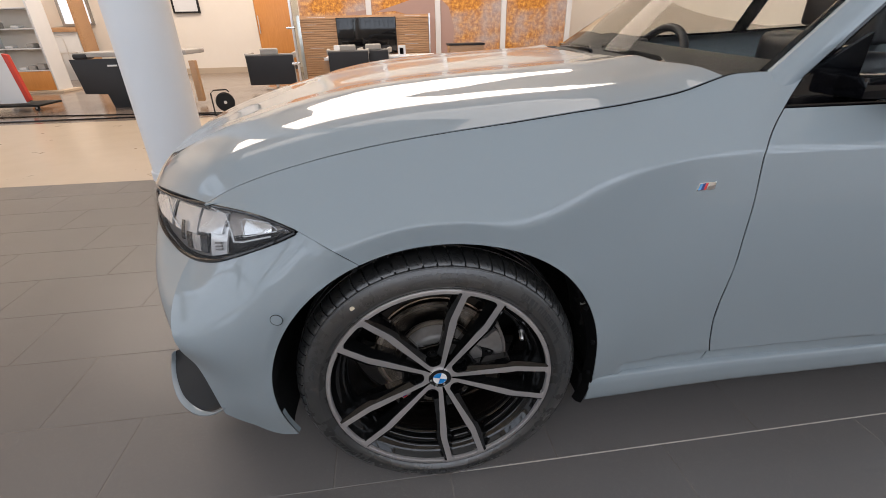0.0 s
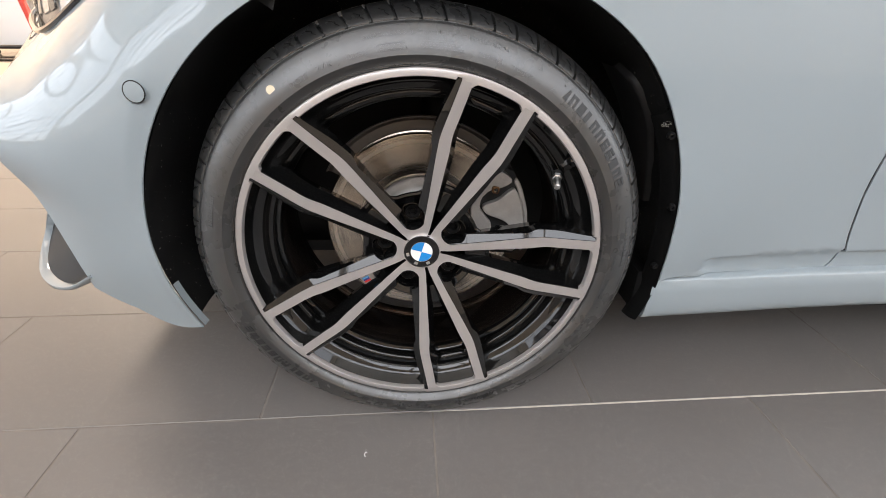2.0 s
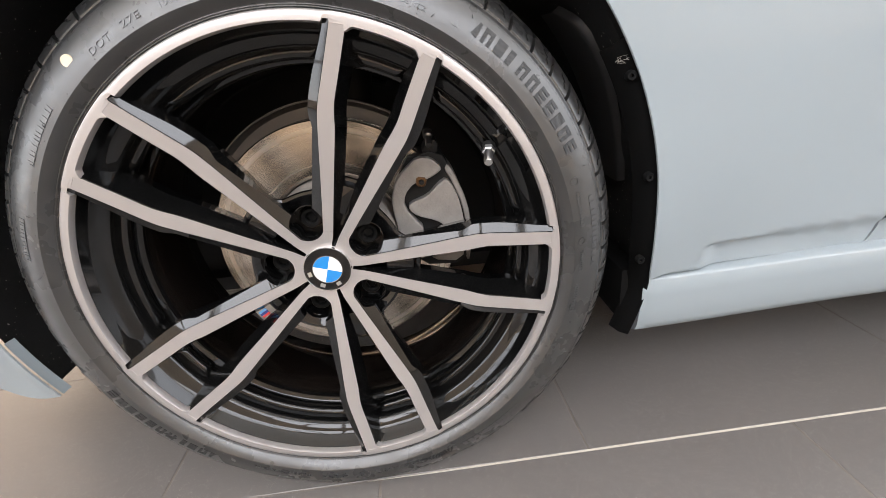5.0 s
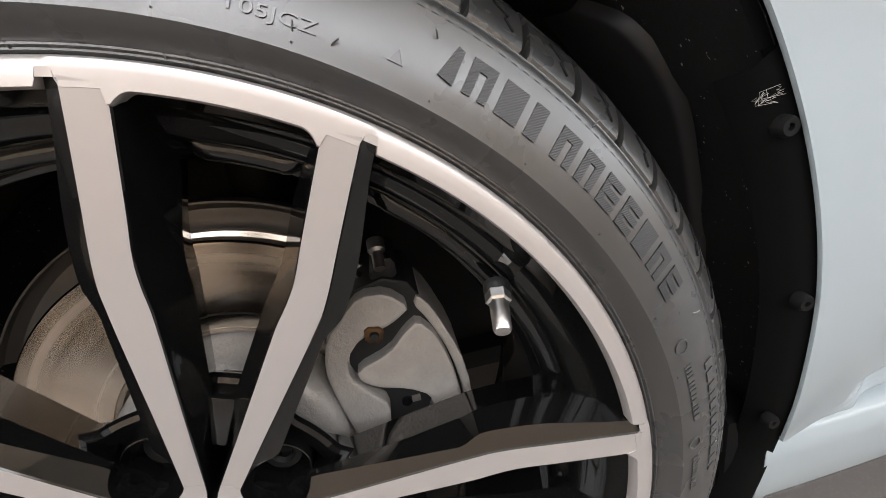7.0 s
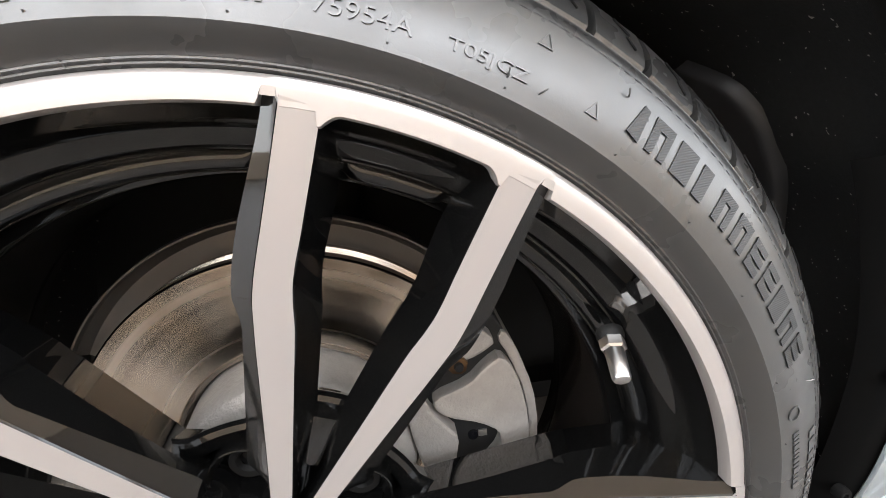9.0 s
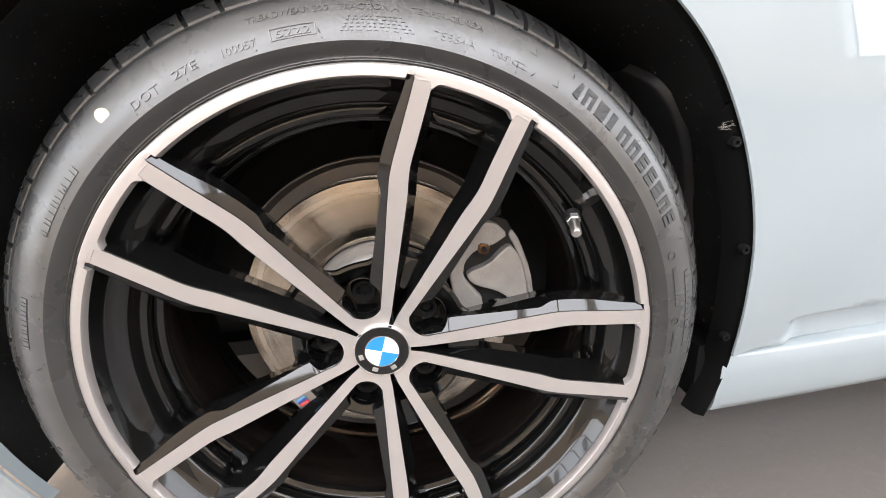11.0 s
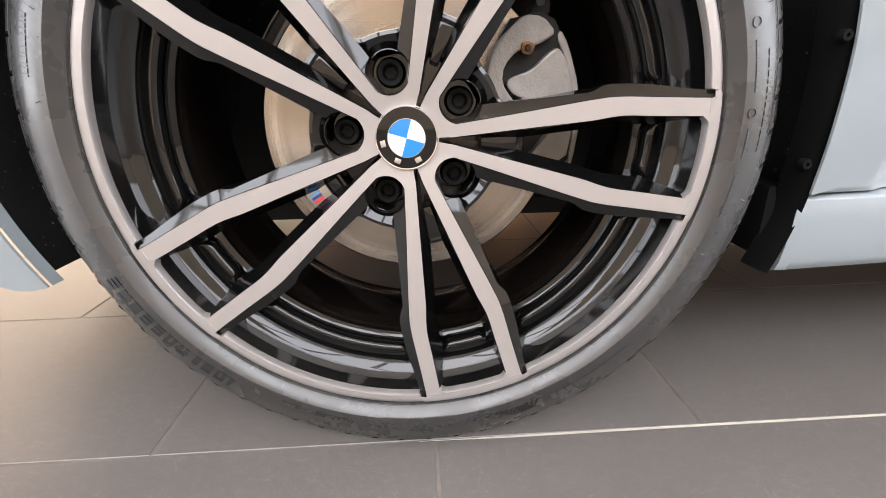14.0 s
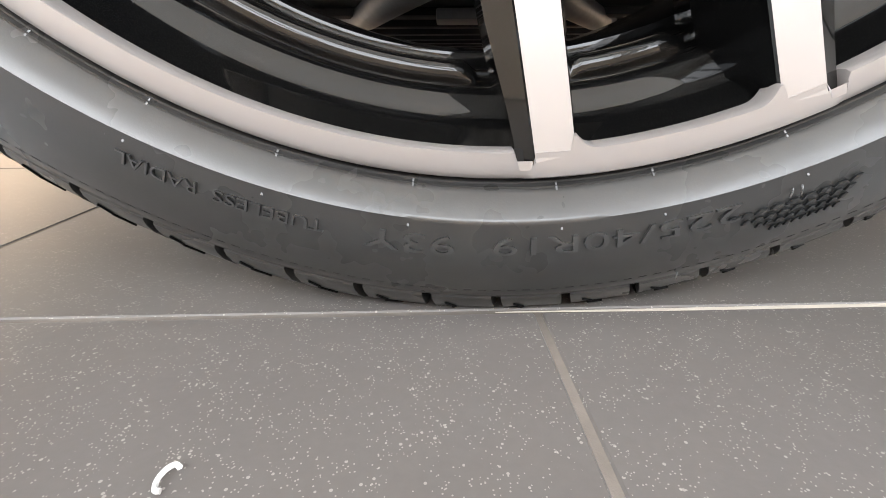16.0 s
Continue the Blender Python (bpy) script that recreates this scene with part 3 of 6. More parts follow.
def arc_bars(a0, a1, r0, height, widths, proud=0.0006, slant=0.0):
    """Plain bars along the sidewall: widths and gaps by turns."""
    total, x, geos = sum(widths), 0.0, []
    for k, w in enumerate(widths):
        if k % 2 == 0:
            n = max(1, int(w * 4))
            v = [(x + w * i / n + slant * j, float(j)) for i in range(n + 1) for j in (0, 1)]
            f = [(2 * i, 2 * i + 2, 2 * i + 3, 2 * i + 1) for i in range(n)]
            s0, s1 = x / total, (x + w) / total
            geos.append(on_tyre((v, f), a0 + (a1 - a0) * s0, a0 + (a1 - a0) * s1, r0, height, proud))
        x += w
    return joined(*geos)


def block_mark(a0, a1, r0, height):
    """The maker's mark as eleven plain ribbed blocks with a lead-in wedge."""
    n, geos = 11, []
    for k in range(n):
        s0, s1 = k / n + 0.010, (k + 0.84) / n
        lo, hi = a0 + (a1 - a0) * s0, a0 + (a1 - a0) * s1
        if k == 3:
            hi = lo + (hi - lo) * 0.6
        m = (hi - lo)
        if k == 0:
            v = [(0.0, 0.1), (1.0, 0.0), (1.0, 1.0), (0.55, 1.05)]
            geos.append(on_tyre((v, [(0, 1, 2, 3)]), lo - 0.8, hi, r0, height, 0.0008))
        elif k in (1, 4, 5, 9):
            geos.append(joined(arc_bars(lo, hi, r0, height, [0.36, 0.30, 0.34]), arc_bars(lo, hi, r0 + height * 0.72, height * 0.28, [1.0], 0.00055)))
        elif k in (6, 7, 10):
            rows = [arc_bars(lo, hi, r0 + height * q, height * 0.24, [1.0]) for q in (0.0, 0.38, 0.76)]
            geos.append(joined(*rows, arc_bars(lo, lo + m * 0.3, r0, height, [1.0], 0.00055)))
        else:
            geos.append(arc_bars(lo, hi, r0, height, [1.0]))
    return geos


def sidewall_marks(wheel):
    rng = random.Random(4)
    for geo in block_mark(54.0, 22.4, 0.2845, 0.0135) + block_mark(-127.0, -157.6, 0.2825, 0.0150):
        part("mark_block", geo, M["letter"], wheel, "raised ribbed block on the sidewall")
    stitch = part("seam_stitch", arc_bars(180.0, -179.9, 0.3042, 0.0003, [1.0, 0.8] * 330 + [1.0], 0.0002), M["letter"], wheel, "dashed moulding line")
    stitch["kind"] = "stuff"
    lines = [("T05JCZ", 67.5, 61.4, 0.2792, 0.0055), ("75954A", 76.4, 69.9, 0.2800, 0.0056), ("TEMPERATURE A", 80.0, 69.4, 0.2945, 0.0042),
             ("TRACTION A", 90.3, 81.8, 0.2945, 0.0042), ("TREADWEAR 300", 103.0, 91.6, 0.2945, 0.0042), ("5222", 99.4, 94.4, 0.2806, 0.0050), ("100057", 107.6, 102.4, 0.2790, 0.0052),
             ("DOT", 123.0, 118.0, 0.2790, 0.0062), ("27E", 115.4, 111.4, 0.2800, 0.0058),
             ("225/40R19", -73.0, -91.0, 0.2788, 0.0068), ("93Y", -93.8, -100.4, 0.2788, 0.0076), ("TUBELESS", -103.4, -111.4, 0.2800, 0.0046), ("RADIAL", -112.6, -118.2, 0.2800, 0.0046)]
    for text, a0, a1, r0, h in lines:
        part("sidewall_lettering", words(text, a0, a1, r0, h, 0.0006 if a0 > 0 else 0.0011), M["moulded"], wheel, "raised rubber lettering", smooth=False)
    part("lettering_frame", joined(arc_bars(100.2, 93.7, 0.2792, 0.0005, [1.0]), arc_bars(100.2, 93.7, 0.2868, 0.0005, [1.0]), arc_bars(100.3, 100.1, 0.2792, 0.0081, [1.0]), arc_bars(93.8, 93.6, 0.2792, 0.0081, [1.0])), M["moulded"], wheel)
    for row in range(5):
        w = [rng.uniform(0.5, 1.6) for _ in range(21)]
        part("fine_print", arc_bars(90.2 - 0.3 * row, 79.4 + 0.5 * row, 0.2800 + 0.0024 * row, 0.0013, w), M["moulded"], wheel)
    for a0, a1, r0, h in ((14.4, 6.6, 0.2815, 0.0040), (12.6, -3.0, 0.2950, 0.0055), (-7.0, -14.6, 0.2785, 0.0045), (1.0, -4.0, 0.2800, 0.0040), (-43.8, -62.0, 0.2855, 0.0095), (148.0, 136.0, 0.2800, 0.0060), (169.0, 160.0, 0.2870, 0.0060)):
        w = [rng.uniform(0.5, 1.3) if k % 2 == 0 else 0.35 for k in range(23)]
        total, x = sum(w), 0.0
        for k, one in enumerate(w):
            if k % 2 == 0:
                part("raised_bar", arc_bars(a0 + (a1 - a0) * x / total, a0 + (a1 - a0) * (x + one) / total, r0, h, [1.0]), M["moulded"], wheel)
            x += one
    for row in range(4):
        part("chevron_ribs", arc_bars(-64.6 - 0.4 * row, -74.0 + 1.1 * row, 0.2838 + 0.0032 * row, 0.0016, [0.8, 0.2] * 8 + [0.6], 0.0009, 0.6), M["letter"], wheel)
    for a, r, s in ((17.0, 0.2834, 0.0042), (3.3, 0.2815, 0.0040)):
        ring = [(s * math.cos(q), s * math.sin(q)) for q in np.linspace(0, 2 * math.pi, 29)[:-1]]
        v = ring + [(0.82 * x, 0.82 * y) for x, y in ring]
        f = [(k, (k + 1) % 28, 28 + (k + 1) % 28, 28 + k) for k in range(28)]
        w = math.degrees(s / r)
        part("ring_mark", on_tyre((v, f), a + w, a - w, r - s, 2 * s), M["moulded"], wheel)
    for a, r in ((55.9, 0.2825), (61.0, 0.2950)):
        v = [(0, 0), (1, 0), (0.5, 1), (0.11, 0.07), (0.89, 0.07), (0.5, 0.86)]
        part("triangle_mark", on_tyre((v, [(0, 1, 4, 3), (1, 2, 5, 4), (2, 0, 3, 5)]), a + 0.6, a - 0.6, r, 0.0055, 0.0005), M["moulded"], wheel)
    # Fine vent lines pressed across the rim guard, and little moulding whiskers.
    for k in range(36):
        a = 22.7 + 10.0 * k + rng.uniform(-1.4, 1.4)
        part("mould_line", arc_bars(a + 0.075, a - 0.075, 0.2616, 0.0148, [1.0], 0.0006), M["moulded"], wheel)
    for k in range(40):
        a, r = radians(rng.uniform(0, 360)), rng.choice((0.2795, 0.2965, 0.3060))
        x, y, z = tyre_vertex(r, SIDE_Y(r), a)
        b = a + rng.uniform(-0.9, 0.9)
        part("rubber_whisker", tube([(x, y, z), (x + 0.0012 * math.cos(b), y - 0.0008, z + 0.0012 * math.sin(b)), (x + 0.0032 * math.cos(b), y - 0.0010, z + 0.0032 * math.sin(b))], 0.00035, 5), M["moulded"], wheel)
    x, y, z = tyre_vertex(0.2915, SIDE_Y(0.2915), radians(127.2))
    part("balance_dot", revolve([(0.0, -0.0012), (0.0052, -0.0012), (0.0056, 0.0004)], 20), M["cream_dot"], wheel, "cream paint dot on the sidewall", at=pose(x, y, z))


def hub_web():
    """Black web behind the spokes, cut in a bow between the pairs."""
    steps = 360

    def at(i, j):
        a = float(i)
        d = abs((a - PHI + 36) % 72 - 36)
        r = 0.089 + 0.017 * smooth01((27 - d) / 18)
        r, y = ((0.020, 0.0640), (0.0440, 0.0640), (0.0700, 0.0640), (0.0740, 0.0480), (r - 0.004, 0.0415), (r - 0.001, 0.0425), (r, 0.0455), (r - 0.012, 0.0640))[j]
        return (r * math.cos(radians(a)), y, r * math.sin(radians(a)))

    return sheet(at, steps, 7, True)


def tip_fillet(wheel, mid, side, inner):
    """Hollow gloss fillet where a spoke's flank runs into the rim well."""
    u = INNER(243) if inner else OUTER(243)
    s = -1 if inner else 1
    corner, along, across = (u + s * 0.3, 246.5), (u + s * 0.8, 229.0), (u + s * (7.5 if inner else 12.0), 244.5)

    def at(i, j):
        q, w = i / 10, j / 4
        k = 0.16 + 0.84 * w
        a, b = ((1 - q) ** 2 * along[c] + 2 * q * (1 - q) * corner[c] + q * q * across[c] for c in (0, 1))
        x, z = local(side * (corner[0] + k * (a - corner[0])), corner[1] + k * (b - corner[1]), mid)
        return (x, 0.0045 + 0.034 * w**1.5, z)

    geo = sheet(at, 10, 4)
    part("tip_facet", geo if (side * s < 0) else turned_out(geo), M["gloss"], wheel, sharp=80)


def centre_cap(wheel):
    cap = part("centre_cap", revolve([(0.0, 0.0262), (0.0258, 0.0262), (0.0262, 0.0268), (0.0262, 0.034)], 64), M["gloss"], wheel, "black wheel cap with a chrome edge")
    part("cap_ring", revolve([(0.0258, 0.0266), (0.0262, 0.0256), (0.0270, 0.0255), (0.0275, 0.0262), (0.0275, 0.034)], 72), M["chrome"], cap, "thin chrome ring")
    part("badge_ring", revolve([(0.0160, 0.0262), (0.0163, 0.0257), (0.0168, 0.0257), (0.0170, 0.0262)], 48), M["chrome"], cap)
    for k, m in enumerate(("blue", "white", "blue", "white")):
        a0 = 73 + 90 * k
        part("badge_quarter", revolve([(0.0, 0.0259), (0.0160, 0.0259), (0.0161, 0.0263)], 12, a0, a0 + 90), M[m], cap, "blue enamel quarter" if m == "blue" else "white enamel quarter")
    for a in (297, 246, 192):
        bm = box(-0.0028, 0.0028, 0.0258, 0.0264, -0.0022, 0.0022, 0.0002)
        part("badge_bar", bm, M["valve"], cap, "small silver bar", at=pose(0.0212 * math.cos(radians(a)), 0, 0.0212 * math.sin(radians(a)), 0, 90 - a, 0))


def wheel_bolt(wheel, a):
    """Black bolt with a hexagonal socket, deep in its pocket."""
    x, z = 0.056 * math.cos(radians(a)), 0.056 * math.sin(radians(a))
    part("bolt_pocket", revolve([(0.0178, 0.0400), (0.0186, 0.0402), (0.0184, 0.0620), (0.0, 0.0622)], 40), M["gloss"], wheel, at=pose(x, 0, z))
    hexagon = [(0.0075 * math.cos(radians(60 * k)), 0.0075 * math.sin(radians(60 * k))) for k in range(6)]
    bolt = part("wheel_bolt", revolve([(0.0055, 0.0545), (0.0075, 0.0520), (0.0110, 0.0515), (0.0118, 0.0525), (0.0120, 0.0600), (0.0135, 0.0615), (0.0135, 0.0660)], 24), M["bolt"], wheel, "black wheel bolt", at=pose(x, 0, z))
    part("bolt_socket", revolve([(0.0, 0.0580), (0.0055, 0.0575), (0.0058, 0.0545)], 6), M["bolt"], bolt)


def valve(wheel):
    """Metal tyre valve with a cap, standing out of the rim towards its axis."""
    ax, az, bx, bz = 0.1905, 0.1205, 0.1855, 0.1085
    d = Vector((bx - ax, -0.024, bz - az)).normalized()
    q = d.to_track_quat("Z", "Y").to_matrix().to_4x4()
    stem = part("valve_stem", revolve_z([(0.0, 0.0), (0.0070, 0.0), (0.0072, 0.004), (0.0058, 0.006), (0.0052, 0.010)], 20), M["plastic"], wheel, "black rubber valve seat", at=Matrix.Translation((ax, 0.033, az)) @ q)
    part("valve_nut", revolve_z([(0.0060, 0.005), (0.0068, 0.006), (0.0068, 0.011), (0.0055, 0.012)], 6), M["valve"], stem, "bright valve nut", sharp=20)
    part("valve_cap", revolve_z([(0.0046, 0.011), (0.0050, 0.013), (0.0047, 0.027), (0.0040, 0.0285), (0.0, 0.0287)], 20), M["valve"], stem, "bright valve cap")


def revolve_z(profile, steps):
    v, f = revolve(profile, steps)
    return [(x, z, y) for x, y, z in v], [face[::-1] for face in f]


def spoke_block(wheel, a, r0=0.066, r1=0.098):
    """Small black block between the two halves of a spoke."""
    bm = box(r0, r1, 0.0340, 0.0600, -0.0068, 0.0068, 0.0022)
    for v in bm.verts:
        v.co.z *= 0.62 + 0.38 * (v.co.x - r0) / (r1 - r0)
    part("spoke_insert", bm, M["gloss"], wheel, "gloss black insert", at=pose(0, 0, 0, 0, -a, 0))


def sport_badge(wheel, a):
    m = pose(0, 0, 0, 0, -a, 0)
    base = part("wheel_badge", box(0.0870, 0.1085, 0.0355, 0.050, -0.0070, 0.0070, 0.0012), M["steel"], wheel, "small chrome badge with coloured stripes", at=m)
    for k, c in enumerate(("stripe_light", "stripe_dark", "stripe_red")):
        part("stripe", box(0.0950, 0.1055, 0.0348, 0.0356, -0.0048 + 0.0032 * k, -0.0048 + 0.0032 * (k + 1) - 0.0003, 0.0001), M[c], base)
    part("badge_bar", box(0.0755, 0.0855, 0.0375, 0.048, -0.0062, 0.0062, 0.0022), M["gloss"], base, "gloss black block")


def build_wheel(car):
    """The alloy wheel with tyre, at the front axle's near side."""
    rim = revolve(BARREL, 240)
    wheel = part("alloy_wheel", rim, [M["gloss"], M["satin"]], car, "gloss black and turned aluminium alloy wheel", indices=[1 if k % (len(BARREL) - 1) > 14 else 0 for k in range(len(rim[1]))], at=pose(0, 0, ZC))
    part("rim_lip", lip(), M["alu"], wheel, "bright turned rim lip", sharp=50)
    for k in range(5):
        for side in (1, -1):
            v, f, idx = spoke(PHI - 72 * k, side)
            part("spoke", (v, f), [M["alu"], M["gloss"]], wheel, "turned aluminium spoke with gloss black flanks", indices=idx, sharp=11)
            tip_fillet(wheel, PHI - 72 * k, side, False), tip_fillet(wheel, PHI - 72 * k, side, True)
    v, f, idx = hub_plate()
    part("hub_face", (v, f), [M["alu"], M["gloss"]], wheel, "turned hub face", indices=idx, sharp=12)
    part("hub_back", hub_web(), M["gloss"], wheel, "gloss black hub web", sharp=30)
    centre_cap(wheel)
    for k in range(5):
        wheel_bolt(wheel, PHI - 72 * k + 36)
        if k != 3:
            spoke_block(wheel, PHI - 72 * k)
    sport_badge(wheel, PHI - 72 * 3)
    well_slots(wheel)
    valve(wheel)
    part("tyre", tyre(), M["rubber"], wheel, "new black low-profile road tyre")
    for k in range(68):
        part("tread_block", tread_block(k, 68), M["rubber"], wheel, sharp=25)
        part("sipe", sipe(k, 68), M["dark"], wheel)
    inner = part("inner_tread", joined(*[tread_block(k, 68, 1) for k in range(68)]), M["rubber"], wheel, "inner shoulder tread blocks", sharp=25)
    inner["kind"] = "stuff"
    sidewall_marks(wheel)
    return wheel


def well_slots(wheel):
    """Raised ledges in the rim well between the spokes."""
    for k in range(5):
        mid = PHI - 72 * k
        for a0, a1 in ((mid - 6.2, mid + 6.2), (mid + 15.5, mid + 56.5)):
            n = max(6, int((a1 - a0) * 1.2))
            prof = [(0.2290, 0.0440), (0.2262, 0.0425), (0.2215, 0.0440), (0.2195, 0.0475), (0.2190, 0.0600), (0.2230, 0.0650)]

            def at(i, j):
                s = i / n
                a = radians(a0 + (a1 - a0) * s)
                taper = min(s, 1 - s) * (a1 - a0)
                r, y = prof[j]
                r += 0.004 * (1 - smooth01(taper / 1.4))
                return (r * math.cos(a), y, r * math.sin(a))

            part("well_ledge", sheet(at, n, 5), M["gloss"], wheel, sharp=50)


def wheel_copy(source, car, at):
    """Another wheel out of the same meshes, without the fine marks."""
    skip = ("fine_print", "sidewall_lettering", "raised_bar", "mark_block", "seam_stitch", "rubber_whisker", "mould_line", "ring_mark", "triangle_mark", "chevron_ribs", "lettering_frame", "balance_dot", "well_ledge", "tip_facet", "sipe")
    made = new("alloy_wheel", source.data)
    made.parent, made.matrix_basis = car, at
    made["label"] = source["label"]
    for o in source.children:
        if not o.name.startswith(skip):
            c = new(o.name.split(".")[0], o.data)
            c.parent, c.matrix_basis = made, o.matrix_basis.copy()
            for p in o.children:
                d = new(p.name.split(".")[0], p.data)
                d.parent, d.matrix_basis = c, p.matrix_basis.copy()
    return made


def cut_corners(pts, rounds=1):
    """Rounds a cast outline by cutting its corners."""
    for _ in range(rounds):
        out = []
        for (ax, az), (bx, bz) in zip(pts, pts[1:] + pts[:1]):
            out += [(0.78 * ax + 0.22 * bx, 0.78 * az + 0.22 * bz), (0.22 * ax + 0.78 * bx, 0.22 * az + 0.78 * bz)]
        pts = out
    return pts


def brake(car):
    """Disc, hat, dust shield and floating caliper behind the wheel."""
    at = pose(0, 0, ZC)
    disc = part("brake_disc", revolve([(0.0850, 0.1250), (0.0870, 0.1185), (0.0900, 0.1180), (0.0904, 0.1186), (0.0910, 0.1180), (0.1515, 0.1180), (0.1535, 0.1182), (0.1548, 0.1195), (0.1550, 0.1260), (0.1515, 0.1275), (0.1515, 0.1360), (0.1550, 0.1375), (0.1550, 0.1430), (0.1000, 0.1440)], 160), M["disc"], car, "bare steel brake disc", at=at, sharp=25)
    part("disc_hat", revolve([(0.0, 0.0830), (0.0690, 0.0830), (0.0760, 0.0840), (0.0800, 0.0880), (0.0820, 0.0940), (0.0848, 0.1250)], 90), M["cast"], disc, "grey disc hat")
    part("dust_shield", revolve([(0.0900, 0.1500), (0.1680, 0.1500), (0.1740, 0.1440), (0.1745, 0.1380), (0.1760, 0.1380), (0.1765, 0.1470), (0.1690, 0.1530)], 60, 48, 150), M["shield"], disc, "dark grey brake dust shield")
    mm = lambda pts: [(0.001 * x, 0.001 * z) for x, z in cut_corners(pts)]
    cal = part("brake_caliper", slab(mm([(98, 92), (112, 104), (130, 102), (143, 88), (133, 81), (124, 77), (106, 73), (94, 60), (92, 44), (104, 27), (114, 15), (109, -12), (94, -18), (86, -10), (79, 29), (77, 55), (84, 78)]), 0.0885, 0.135, 0.0022), M["cast"], car, "cast aluminium brake caliper", at=at, sharp=14)
    part("caliper_bridge", slab(mm([(146, 76), (156, 62), (163, 36), (166, 3), (160, -36), (118, -30), (130, -17), (144, 0), (143, 13), (129, 23), (106, 31), (97, 40), (98, 48), (122, 56), (136, 70)]), 0.0900, 0.150, 0.0022), M["cast"], cal, "rough cast caliper housing", sharp=14)
    part("caliper_back", slab(mm([(90, 100), (140, 110), (160, 70), (172, 20), (168, -45), (100, -40), (84, 20)]), 0.1010, 0.160, 0.002), M["plastic"], cal, sharp=14)
    part("caliper_rib", slab(mm([(149, 92), (158, 78), (171, 40), (175, 5), (170, -38), (165, -38), (168, 4), (164, 38), (153, 70), (145, 84)]), 0.0980, 0.150, 0.002), M["cast"], cal, sharp=14)
    part("pad_spring", slab(mm([(110, 82), (123, 79), (120, 68), (109, 70)]), 0.0860, 0.095, 0.001), M["brass"], cal, "yellow zinc guide pin")
    part("pin_head", revolve([(0.0, 0.0835), (0.0028, 0.0835), (0.0034, 0.0860)], 12), M["plastic"], cal, at=pose(0.1158, 0, 0.0748))
    part("bleed_nipple", revolve([(0.0, 0.0), (0.004, 0.0), (0.004, 0.012), (0.006, 0.014), (0.006, 0.022)], 12), M["steel"], cal, at=pose(0.1290, 0.100, 0.1150, 40, 0, 0))
    part("mark_plate", box(0.1290, 0.1355, 0.0995, 0.1010, 0.0030, 0.0085, 0.0003), M["steel"], cal, "small grey data plate")
    part("bracket_eye", revolve([(0.0, 0.0995), (0.0038, 0.0990), (0.0040, 0.1010)], 16), M["screen"], cal, at=pose(0.1250, 0, 0.0050))
    part("upper_bracket", slab(mm([(118, 104), (128, 121), (140, 119), (139, 103)]), 0.104, 0.150, 0.003), M["plastic"], cal, "black bracket above the caliper")
    # Knuckle, lower arm and tie rod seen below the hub.
    knuckle = part("wheel_carrier", slab(mm([(-45, 95), (30, 120), (60, 60), (55, -60), (20, -150), (-40, -150), (-70, -40)]), 0.158, 0.190, 0.008), M["cast"], car, "cast wheel carrier", at=at)
    part("lower_arm", tube([(-0.02, 0.19, -0.158), (-0.07, 0.28, -0.166), (-0.11, 0.42, -0.164), (-0.17, 0.60, -0.150)], 0.015, 12), M["arm"], knuckle, "grey cast lower arm")
    part("lower_arm", tube([(0.03, 0.19, -0.156), (0.09, 0.30, -0.165), (0.16, 0.44, -0.165), (0.24, 0.62, -0.150)], 0.014, 12), M["arm"], knuckle, "grey cast lower arm")
    part("mount_plate", box(-0.03, 0.10, 0.40, 0.47, -0.170, -0.158, 0.003), M["arm"], knuckle, "grey pressed mounting plate")
    part("mount_bolt", revolve([(0.0, 0.0), (0.009, 0.0), (0.010, 0.004), (0.010, 0.012)], 6), M["steel"], knuckle, at=pose(0.035, 0.435, -0.176, -90, 0, 0))
    part("tie_rod", tube([(-0.09, 0.17, -0.10), (-0.10, 0.35, -0.11), (-0.10, 0.60, -0.11)], 0.010, 10), M["steel"], knuckle, "steel tie rod")
    part("ball_joint", revolve([(0.0, 0.0), (0.018, 0.0), (0.022, 0.012), (0.016, 0.030), (0.010, 0.034)], 16), M["steel"], knuckle, at=pose(-0.09, 0.165, -0.125, 90, 0, 0))
    return disc


# ---------------- the car ----------------
MID = 0.89          # the car's centre line
ARCH_R = spline((-12, 0.397), (-6, 0.386), (0, 0.380), (12, 0.378), (30, 0.381), (48, 0.384), (64, 0.379), (76, 0.374), (90, 0.371), (105, 0.370), (130, 0.371), (160, 0.372), (180, 0.372), (202, 0.370))
ARCH_Y = spline((-12, 0.044), (-5, 0.032), (11, 0.017), (28, 0.007), (45, -0.006), (60, -0.013), (90, -0.015), (115, -0.015), (140, -0.015), (160, -0.007), (180, 0.004), (202, 0.024))


def arch(a, grow=0.0, inward=0.0):
    r = ARCH_R(a) + grow
    return (r * math.cos(radians(a)), ARCH_Y(a) + inward, ZC + r * math.sin(radians(a)))


